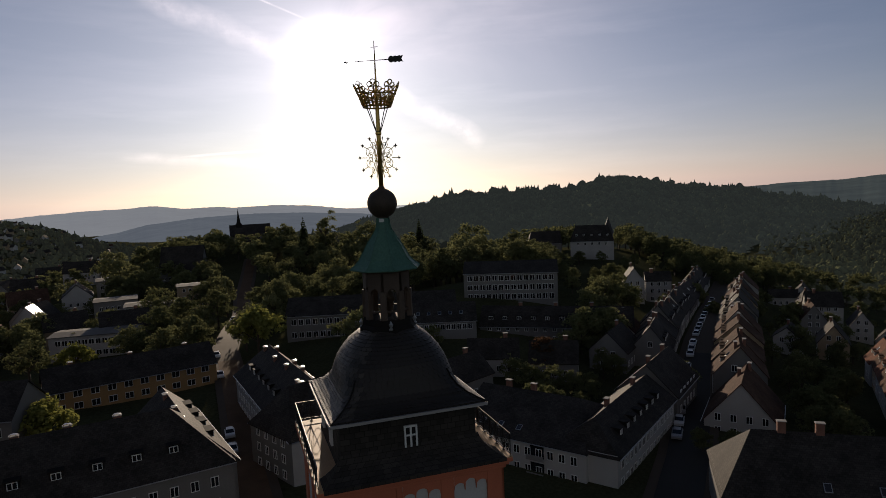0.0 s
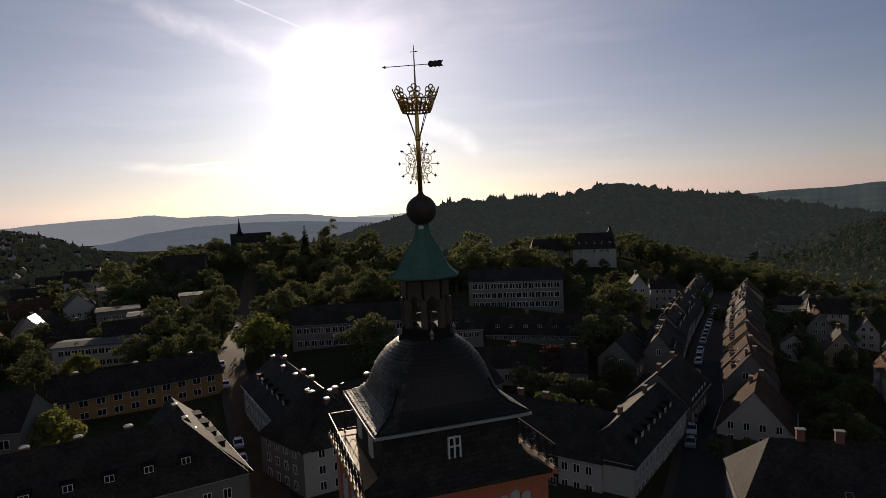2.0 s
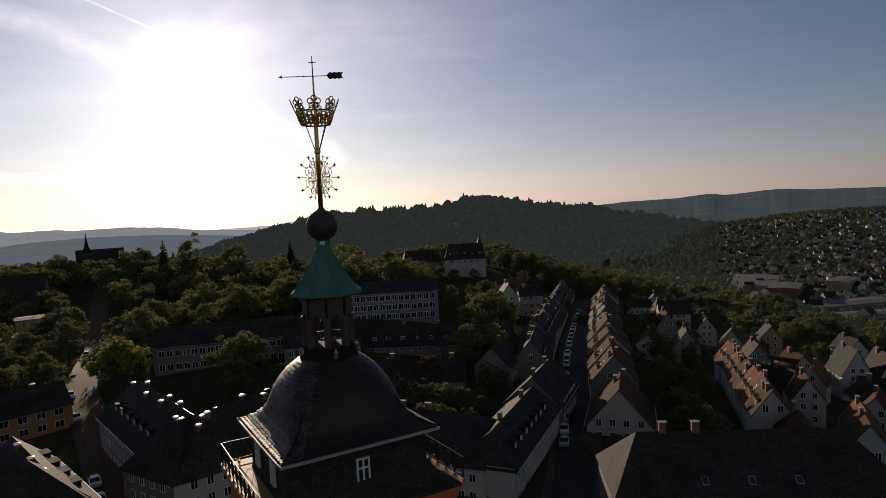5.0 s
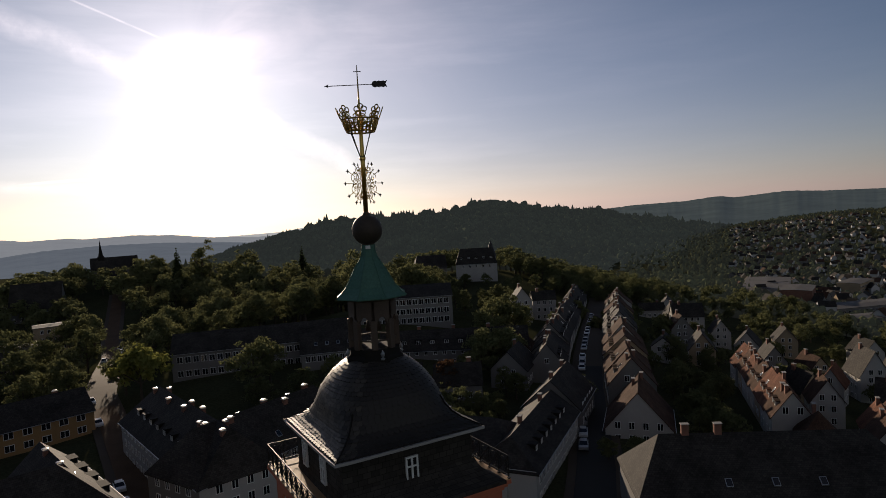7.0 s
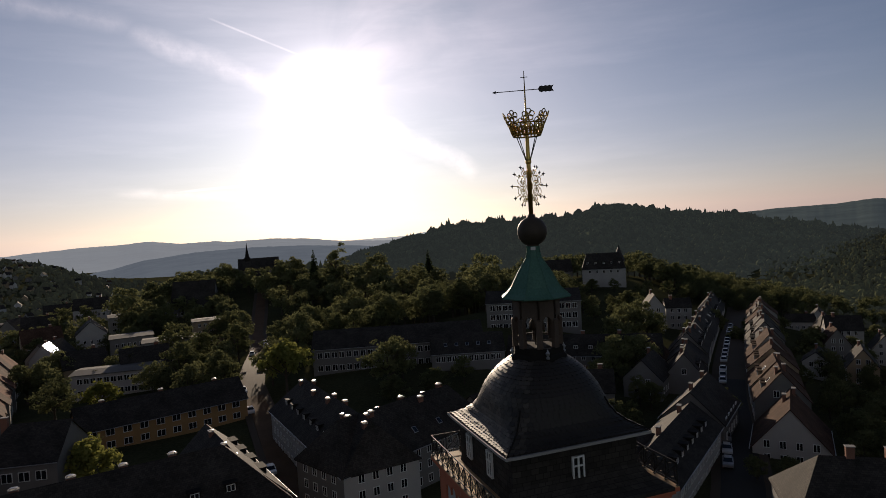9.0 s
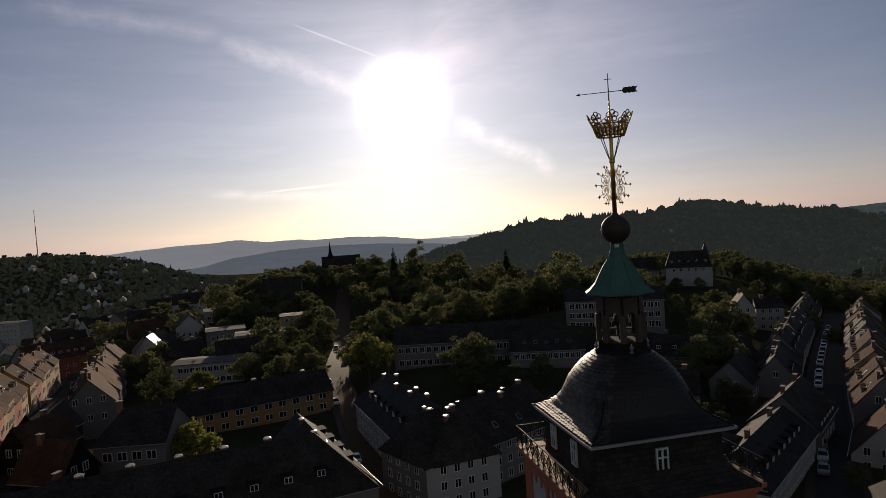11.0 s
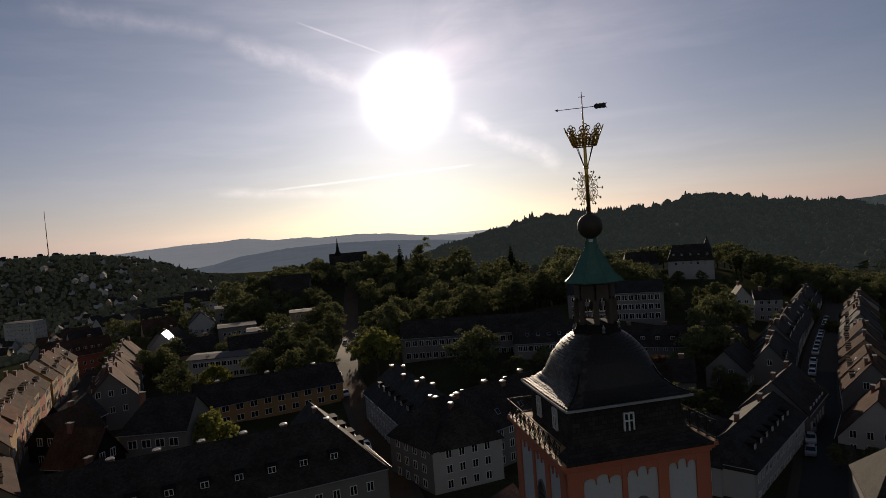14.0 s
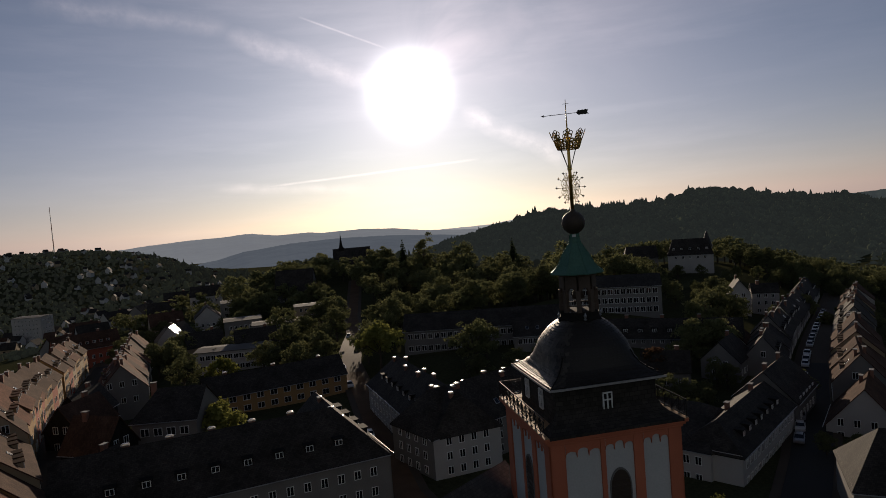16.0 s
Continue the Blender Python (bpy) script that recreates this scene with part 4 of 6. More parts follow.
WHEEL = 46.5
arm_parts = []
for s in (-1, 1):
    for a, r in ((0, 1.14), (34, 1.17), (-34, 1.17), (62, 1.16), (-62, 1.16)):
        x, z = s * r * math.cos(radians(a)), r * math.sin(radians(a))
        arm_parts.append((s, a, x, z))
for turn in (8, 98):
    m = F @ Matrix.Translation((0, 0, WHEEL)) @ pose(0, 0, 0, 0, 0, turn)
    for s, a, x, z in arm_parts:
        bm = bmesh.new()
        tube(bm, [(x * 0.62, 0, z * 0.66), (x * 0.80, 0, z * 0.82), (x * 0.95, 0, z * 0.95)], 0.020, 5)
        part("arm", bm, GOLD, finial, "", m)
        bm = bmesh.new()
        star(bm, x, z, 0.13)
        part("star", bm, IRON, finial, "small dark four-pointed star", m)
    for s in (-1, 1):
        for cz, start, flip in ((0.33, -0.9, 1), (-0.33, 0.9, -1), (0.72, -1.4, 1), (-0.72, 1.4, -1), (0.12, 2.0, -1), (-0.12, -2.0, 1)):
            bm = bmesh.new()
            size = 0.29 if 0.2 < abs(cz) < 0.5 else 0.17
            tube(bm, [(s * px, py, pz) for px, py, pz in scroll(0.50 if abs(cz) < 0.5 else 0.34, cz, size, start, 1.35, flip)], 0.019, 5)
            part("scroll", bm, GOLD, finial, "", m)
        bm = bmesh.new()
        tube(bm, [(s * (0.10 + 0.12 * math.sin((i / 14) * math.pi * 3) ** 2), 0, -0.95 + 1.9 * i / 14) for i in range(15)], 0.022, 5)
        part("stem", bm, GOLD, finial, "", m)

# the crown: two hoops, a pierced band and eight clover flowers that lean out
CROWN = 49.25
for r, z, thick in ((0.74, 0.0, 0.05), (0.80, 0.16, 0.03), (0.98, 0.62, 0.045)):
    bm = bmesh.new()
    tube(bm, [(r * math.cos(i * math.tau / 40), r * math.sin(i * math.tau / 40), CROWN + z) for i in range(40)], thick, 6, closed=True)
    part("hoop", bm, GOLD, finial, "", F)
for k in range(24):
    bm = bmesh.new()
    tube(bm, [(0.74 + 0.24 * q, 0, CROWN + 0.62 * q) for q in (0, 0.3, 1)], [0.04, 0.06, 0.035], 5)
    part("bar", bm, GOLD, finial, "", F @ pose(0, 0, 0, 0, 0, 15 * k))
for k in range(16):
    bm = bmesh.new()
    tube(bm, [(0.89 + 0.06 * math.sin(i * math.tau / 12), 0.15 * math.cos(i * math.tau / 12), CROWN + 0.39 + 0.16 * math.sin(i * math.tau / 12)) for i in range(12)], 0.034, 5, closed=True)
    part("ring", bm, GOLD, finial, "", F @ pose(0, 0, 0, 0, 0, 22.5 * k + 7.5))
for k in range(8):
    m = F @ pose(0, 0, 0, 0, 0, 45 * k - 90 + 24) @ Matrix.Translation((0.98, 0, CROWN + 0.60)) @ pose(0, 0, 0, 0, 22, 0)
    for j in range(5):
        a = math.pi / 2 + j * math.tau / 5
        cy, cz = 0.19 * math.cos(a), 0.40 + 0.19 * math.sin(a)
        bm = bmesh.new()
        tube(bm, [(0, cy + 0.14 * math.cos(i * math.tau / 14), cz + 0.14 * math.sin(i * math.tau / 14)) for i in range(14)], 0.030, 5, closed=True)
        part("petal", bm, GOLD, finial, "", m)
    bm = bmesh.new()
    tube(bm, [(0, 0, -0.02), (0, 0, 0.40)], 0.028, 5)
    part("stalk", bm, GOLD, finial, "", m)
    for s in (-1, 1):
        bm = bmesh.new()
        tube(bm, [(0, s * (0.02 + 0.30 * i / 8), 0.02 + 0.12 * math.sin(i / 8 * math.pi)) for i in range(9)], 0.024, 5)
        part("leaf_bow", bm, GOLD, finial, "", m)
for k in range(4):
    bm = bmesh.new()
    tube(bm, [(0.73, 0, CROWN), (0.13, 0, 47.85)], 0.026, 5)
    part("strut", bm, IRON, finial, "", F @ pose(0, 0, 0, 0, 0, 90 * k + 24))
VANE = F @ Matrix.Translation((0, 0, 51.72)) @ pose(0, 0, 0, 0, 0, -27)
bm = bmesh.new()
tube(bm, [(-1.62, 0, 0), (0.9, 0, 0)], 0.022, 6)
part("vane_rod", bm, IRON, finial, "", VANE)
bm = bmesh.new()
for pts in ([(-1.78, 0), (-1.55, 0.09), (-1.60, 0), (-1.55, -0.09)],):
    front = [bm.verts.new((x, -0.015, z)) for x, z in pts]
    back = [bm.verts.new((x, 0.015, z)) for x, z in pts]
    bm.faces.new(front)
    bm.faces.new(back[::-1])
    for i in range(len(pts)):
        bm.faces.new((front[i], back[i], back[(i + 1) % len(pts)], front[(i + 1) % len(pts)]))
part("arrow_head", bm, IRON, finial, "", VANE)
bm = bmesh.new()
edge = [(0.72, 0.0)] + [(0.80 + 0.11 * i, 0.14 if i % 2 == 0 else 0.18) for i in range(8)] + [(1.55, 0.14), (1.47, 0.0), (1.55, -0.14)] + [(0.80 + 0.11 * i, -0.14 if i % 2 == 0 else -0.18) for i in reversed(range(8))]
front = [bm.verts.new((x, -0.012, z)) for x, z in edge]
back = [bm.verts.new((x, 0.012, z)) for x, z in edge]
bm.faces.new(front)
bm.faces.new(back[::-1])
for i in range(len(edge)):
    bm.faces.new((front[i], back[i], back[(i + 1) % len(edge)], front[(i + 1) % len(edge)]))
part("arrow_tail", bm, IRON, finial, "feathered tail of the arrow", VANE)
bm = bmesh.new()
tube(bm, [(-0.2, 0, 0), (0.2, 0, 0)], 0.02, 5)
part("cross_bar", bm, IRON, finial, "", F @ Matrix.Translation((0, 0, 52.42)) @ pose(0, 0, 0, 0, 0, -27))

# ---- blocks near the church ----
house(-34.4, 59.0, 47, 15, 12, 8.6, 6.6, PLASTER_GREY, SLATE_DARK, "long grey apartment block with a dark slate roof and small dormers", base=-0.2,
      hip=(0, 0.9), rows=(2.0, 5.2), ends=(2.0, 5.2), dormers=[(-1, k * 4.6 - 16, 1.5) for k in range(8)],
      chimneys=((-14, 0.6), (-8, 0.6), (-2, 0.6), (4, 0.6), (10, 0.5)), name="apartment_block", category="building")
house(-17.7, 69.7, 27, 10, 104.4, 8.4, 4.6, PLASTER_GREY, SLATE_DARK, "grey corner block with a slate roof and street dormers", base=-0.4,
      hip=(0.9, 0), rows=(2.0, 5.2), ends=(2.0, 5.2), dormers=[(-1, k * 5 - 6, 2.2) for k in range(4)], chimneys=((8, 0.5), (0, 0.5), (-6, 0.5)), name="apartment_block", category="building")
house(1.2, 86.9, 44, 13, 100.1, 7.8, 6.2, PLASTER_WHITE, SLATE_DARK, "white three-storey block with a slate mansard roof beside the street", base=-1.0,
      hip=(0.6, 0.6), rows=(0.6, 3.2, 5.8), ends=(0.6, 3.2, 5.8), dormers=[(1, k * 4 - 16, 1.4) for k in range(9)], chimneys=((-18, 1), (-14, -1), (-9.5, 1.6), (-5, -0.6), (0, 1), (3.5, -1.5), (8, 1.2), (13, -0.5), (17, 1)),
      step=2.4, name="apartment_block", category="building")
house(11.0, 77.5, 34, 13, 26.4, 7.8, 6.2, PLASTER_GREY, SLATE_DARK, "grey three-storey block with a slate roof and balconies", base=-1.0,
      hip=(0.6, 0.6), rows=(0.6, 3.2, 5.8), ends=(0.6, 3.2, 5.8), skylights=((-1, -11, 0.3), (-1, -6, 0.3), (-1, 0, 0.3), (-1, 6, 0.3)), chimneys=((-10, 1), (-6.5, -0.8), (-3, 1.6), (1.5, 0.4), (5, -1.0), (8, 1.4), (11, 0.2)),
      name="apartment_block", category="building")
house(-31.8, 124.5, 35, 11, 17, 8.0, 4.0, PLASTER_OCHRE, SLATE_DARK, "yellow ochre apartment block with white windows", base=-2.2,
      rows=(0.8, 3.4, 6.0), ends=(0.8, 3.4, 6.0), step=3.3, win=(1.75, 1.45), chimneys=((-12, 0.5), (0, 0.5), (12, 0.5)), name="apartment_block", category="building")
house(30.0, 146.0, 48, 13, -15, 7.5, 4.0, PLASTER_GREY, SLATE_DARK, "long grey school building with rows of white windows", base=3.5,
      rows=(1.0, 4.6), ends=(1.0, 4.6), step=2.0, win=(1.5, 1.7), name="school_building", category="building")
house(79.0, 156.0, 30, 14, -26, 9.5, 3.0, PLASTER_GREY, SLATE_DARK, "grey upper school building with three rows of windows", base=7.5,
      rows=(0.8, 3.8, 6.8), step=2.0, win=(1.6, 1.8), name="school_building", category="building")
house(173.0, 257.0, 22, 13, -32, 9.0, 7.5, PLASTER_WHITE, SLATE_DARK, "white castle wing with a steep slate roof", base=5.5, hip=(0.4, 0.4), rows=(6.5,), step=3.5,
      dormers=[(-1, k * 4 - 8, 1.5) for k in range(5)], name="castle", category="castle")
house(53.2, 57.0, 30, 10.5, 36, 6.2, 3.8, PLASTER_WHITE, SLATE_DARK, "white house on the street with a dark slate roof", base=-2.4,
      hip=(0.8, 0), rows=(0.8, 3.6), dormers=[(-1, k * 3.2 - 9, 1.2) for k in range(7)], chimneys=((-4, 0.5), (9, 0.5)), step=2.0)
house(72.5, 71.5, 16, 11.5, 37, 5.0, 5.4, PLASTER_GREY, SLATE_DARK, "grey gabled house behind the white house", base=-1.2, rows=(1.0, 4.0), ends=(), chimneys=((-5, 0.5), (5, 0.5)))
wing = house(41.8, 62.8, 24.0, 20.0, -54, 6.15, 4.7, PLASTER_WHITE, SLATE_DARK, "white rear wing with balconies and a dark slate roof", base=-2.4, rows=(0.7, 3.6), step=2.0, hip=(0, 0.5), skylights=((-1, -7.5, 0.2), (-1, -4, 0.2), (-1, -0.5, 0.2)), chimneys=((-2, 0.5), (-7, 0.5)))
for level in (0.4, 3.3):
    balcony = put("balcony", box_mesh("balcony", CONCRETE, 2.2, 5.2, -11.1, -10.0, level, level + 0.16, bevel=0.02), wing)
    put("parapet", box_mesh("parapet", PLASTER_GREY, 2.2, 5.2, -11.1, -11.0, level + 0.16, level + 1.0, bevel=0.01), balcony)
    put("balcony_door", box_mesh("balcony_door", GLASS, 2.5, 4.9, -10.06, -10.02, level + 0.2, level + 2.3), balcony)
house(-10.2, 2.5, 14, 9, 37.7, 20.2, 4.5, PLASTER_WHITE, SLATE, "slate-roofed side building of the church against the tower", base=0.0, name="church_nave", category="church", split=False, gutter=False)
house(81.5, 58.0, 14, 12.5, 42, 5.6, 7.2, PLASTER_WHITE, TILE_BROWN, "white gabled house with a brown tiled roof", base=-5.0, ends=(0.2, 2.9, 5.4), rows=(2.9,), chimneys=((2, 1), (5, -0.6)))
house(67.4, 21.6, 38, 14, -35, 5.6, 6.0, PLASTER_GREY, SLATE_DARK, "large hipped slate roof of a long public building", base=-0.4, hip=(0.62, 0.8), dormers=(),
      skylights=[(-1, k * 6 - 7, 0.2) for k in range(3)], chimneys=((-11, 0), (-6.5, 0)), name="public_building", category="building")

# ---- rows of town houses along the streets ----
WALLS = (PLASTER_WHITE, PLASTER_CREAM, PLASTER_GREY, PLASTER_WHITE, PLASTER_OCHRE, PLASTER_RED, PLASTER_WHITE)
WALL_WORDS = {"white_plaster": "white", "lime_wash": "white", "cream_plaster": "cream", "grey_plaster": "grey", "ochre_plaster": "yellow ochre", "red_plaster": "red"}
ROOF_WORDS = {"dark_slate": "dark slate", "red_tiles": "red tiled", "brown_tiles": "brown tiled", "slate": "slate"}


def on_line(line, s):
    for (x0, y0), (x1, y1) in zip(line, line[1:]):
        d = math.hypot(x1 - x0, y1 - y0)
        if s <= d or (x1, y1) == line[-1]:
            return x0 + (x1 - x0) * s / d, y0 + (y1 - y0) * s / d, math.degrees(math.atan2(y1 - y0, x1 - x0))
        s -= d


def row(line, side, start, end, gap, rng, roofs, heights, group, rise=(4.5, 6.0), depth=(10, 12), front=(9, 13), walls=WALLS, lift=0.0, dormer=True):
    """Town houses side by side, their ridges along the street."""
    s = start
    while s < end:
        w = rng.uniform(*front)
        x, y, turn = on_line(line, s + w / 2)
        dp = rng.uniform(*depth)
        off = gap + dp / 2
        nx, ny = -math.sin(radians(turn)) * side, math.cos(radians(turn)) * side
        px, py = x + nx * off, y + ny * off
        wall, roof = rng.choice(walls), rng.choice(roofs)
        h = rng.uniform(*heights)
        floors = [1.0 + 2.9 * k for k in range(int((h - 0.3) / 2.9))]
        face = -side
        house(px, py, w - 0.05, dp, turn, h, rng.uniform(*rise), wall, roof,
              f"{WALL_WORDS[wall.name]} town house with a {ROOF_WORDS[roof.name]} roof", base=ground_z(x, y) + lift,
              rows=floors, ends=floors[1:] + [h + 0.5], dormers=[(face, k * 2.5 - 2.5 * (int(w / 3.1) - 1) / 2, 1.3) for k in range(int(w / 3.1))] if dormer and rng.random() < 0.88 else (),
              chimneys=((rng.uniform(-w / 3, w / 3), rng.uniform(-1, 1)),) + (((rng.uniform(-w / 3, w / 3), 0.8),) if rng.random() < 0.5 else ()),
              skylights=((face, rng.uniform(-2, 2), 0.55),) if rng.random() < 0.5 else (), step=rng.uniform(2.1, 2.7), over=0.35, group=group, split=False)
        s += w + (rng.uniform(2, 5) if rng.random() < 0.12 else 0)


RNG = random.Random(21)
row(LANE_WEST, 1, 2, 176, 3.6, RNG, (TILE_BROWN, TILE_RED, TILE_BROWN), (8.2, 10.0), "west street row", walls=(PLASTER_CREAM, PLASTER_OCHRE, PLASTER_OCHRE, PLASTER_RED, PLASTER_CREAM), front=(7, 10.5))
row(LANE_WEST, -1, 84, 185, 7.0, RNG, (TILE_BROWN, TILE_BROWN, TILE_RED), (6.4, 7.8), "west street row", walls=(PLASTER_CREAM, PLASTER_GREY, PLASTER_GREY), front=(6, 8), rise=(5.5, 7.0))
row(LANE_EAST, 1, 92, 240, 5.6, RNG, (SLATE_DARK,), (5.0, 6.4), "east street row", depth=(9, 10.5), walls=(PLASTER_WHITE, PLASTER_GREY))
row(LANE_EAST, -1, 73, 225, 3.8, RNG, (TILE_BROWN, SLATE_DARK, TILE_BROWN), (4.2, 6.8), "east street row", depth=(8.5, 11), rise=(4.2, 6.2), front=(7, 11), walls=(PLASTER_WHITE, PLASTER_CREAM, PLASTER_GREY, PLASTER_WHITE))
GARDEN_LINE = [(99, 41), (135, 73), (160, 100)]
row(GARDEN_LINE, -1, 0, 52, 0.0, RNG, (TILE_BROWN, TILE_RED, TILE_BROWN), (5.0, 6.0), "garden row", depth=(7.0, 7.8), front=(6, 8), walls=(PLASTER_WHITE, PLASTER_CREAM), lift=0.5)
# small gabled houses between the church and the western street
for x, y, L, W, turn, h, rise, roof in ((-54.0, 62, 11, 9, 65, 6.0, 5.5, SLATE_DARK), (-58.5, 77, 12, 10, 152, 6.4, 6.4, TILE_BROWN), (-66.0, 91, 13, 10, 68, 7.2, 5.6, TILE_BROWN), (-69.5, 104, 13, 10, 75, 7.6, 5.6, SLATE_DARK)):
    # the walls take the dark slate colour to stand in for shade
    house(x, y, L * 0.8, W * 0.75, turn, h * 0.68, rise * 0.8, SLATE_DARK, roof, "small slate-hung gabled house with a steep %s roof" % ROOF_WORDS[roof.name], rows=(1.0,), ends=(1.0, 4.2), chimneys=((2, 0.4),), step=2.2, group="old quarter")
house(-47.2, 85.3, 11.8, 12, -10, 8.0, 4.4, PLASTER_GREY, SLATE_DARK, "grey house with a broad dark slate roof and wide windows", base=4.0, hip=(0.5, 0), rows=(1.6, 5.0), step=2.4, win=(1.6, 1.5), chimneys=((-4, 0.4),))
house(-48.5, 179, 23, 11, -6, 7.2, 0.45, PLASTER_WHITE, FLAT_ROOF, "white flat-roofed building with a band of windows", base=-1.0, rows=(1.0, 4.4), step=1.8, win=(1.5, 1.6), gutter=False, split=False, name="office_building", category="building")
house(-77.5, 224, 8, 9, 88, 5.4, 5.2, PLASTER_WHITE, METAL_ROOF, "white house with a steep metal roof catching the sun", base=-1.0, rows=(1, 4), ends=(1, 4, 7), chimneys=((2, 0.5),))
house(-114, 238, 24, 11, 30, 8.5, 5.5, PLASTER_RED, TILE_BROWN, "red town house with a long row of dormers", rows=(1, 4), dormers=[(-1, k * 2.6 - 8, 1.5) for k in range(7)], chimneys=((-5, 0.5), (5, 0.5)))
house(-62, 297, 14, 14, 10, 11, 0.5, CONCRETE, FLAT_ROOF, "grey concrete office block with a flat roof", base=-2, rows=(1, 4, 7), step=1.9, win=(1.5, 1.7), gutter=False, split=False, name="office_building", category="building")
house(-37, 219, 18, 11, 4, 9.0, 0.4, CONCRETE, FLAT_ROOF, "grey hall with a pale flat roof", base=-1.5, rows=(5.5,), step=2.2, gutter=False, split=False, name="office_building", category="building")
house(-52, 238, 15, 12, 8, 9.0, 0.4, PLASTER_GREY, FLAT_ROOF, "grey flat-roofed building among trees", base=-1.5, rows=(1.5, 5.5), step=2.0, gutter=False, split=False, name="office_building", category="building")
house(-24.5, 247, 12, 10, 4, 10.5, 0.4, PLASTER_CREAM, FLAT_ROOF, "cream stair tower with a flat roof", base=-1.0, rows=(2, 5, 8), step=2.2, gutter=False, split=False, name="office_building", category="building")
house(-46, 318, 9, 6, 93, 7.0, 3.6, PLASTER_WHITE, METAL_ROOF, "white house with a bright sheet-metal roof", base=1.5, rows=(1, 4), ends=(1, 4), split=False)
house(-31, 308, 20, 16, -10, 9.0, 11.5, PLASTER_GREY, SLATE_DARK, "hall with a very steep dark slate roof", base=1.0, rows=(1, 4.5), name="hall", category="building")
# the school's second wing and a lower range before the upper school
house(46.5, 134, 20, 12, -18, 6.0, 4.0, PLASTER_GREY, SLATE_DARK, "low grey school wing with a white window band", base=2.6, rows=(3.4,), step=1.5, win=(1.2, 1.6), skylights=[(-1, k * 3 - 6, 0.4) for k in range(5)], name="school_building", category="building")
house(78, 124, 42, 11, -33, 5.0, 4.6, PLASTER_GREY, SLATE_DARK, "grey terrace with a dark slate roof and dormers", base=0.5, rows=(0.6, 3.4), dormers=[(-1, k * 4 - 18, 1.6) for k in range(10)], chimneys=((-10, 0.5), (0, 0.5), (10, 0.5)))
# castle: second wing, stair tower with a pointed roof
house(157, 281, 18, 11, -20, 8.0, 6.0, PLASTER_GREY, SLATE_DARK, "grey castle wing with a slate roof", base=4.5, hip=(0.4, 0), rows=(1, 4.5), step=3.0, name="castle", category="castle")
house(142, 262, 16, 12, -25, 7.0, 5.0, PLASTER_GREY, SLATE_DARK, "grey hall below the castle", base=3.5, rows=(1, 4), step=3.0)
tw = thing("stair_tower", 183.0, 257.0, 4, 0, "castle stair tower with a pointed slate roof", "tower")
bm = bmesh.new()
lathe(bm, [(2.6, -3), (2.6, 13.0)], 12)
part("wall", bm, PLASTER_GREY, tw)
bm = bmesh.new()
lathe(bm, [(3.0, 12.9), (2.2, 15.5), (1.0, 19.0), (0.06, 21.5)], 12)
part("roof", bm, SLATE, tw, "pointed slate roof")
# hill church with a slender spire
ch = thing("hill_church", 4, 380, 13, 0, "dark hill church with a slender slate spire", "church")
put("wall", wall_mesh(24, 12, 8, 6.5, 0, 0, PLASTER_GREY), ch)
put("roof", roof_mesh("roof", 24, 12, 8, 6.5, 0.5, 0, 0, SLATE_DARK), ch)
bm = bmesh.new()
box(bm, -8.2, -5.0, -1.6, 1.6, 6, 14.5)
part("steeple", bm, SLATE_DARK, ch, "slate-hung steeple")
bm = bmesh.new()
lathe(bm, [(2.1, 14.4), (1.2, 15.8), (0.6, 19.5), (0.05, 24.5)], 8)
part("spire", bm, SLATE_DARK, ch, "slender slate spire", pose(-6.6, 0, 0))
house(2, 371, 14, 10, 12, 9.0, 5.0, PLASTER_GREY, SLATE_DARK, "house with rows of windows below the hill church", base=6.0, rows=(1, 4, 6.6), step=2.2)
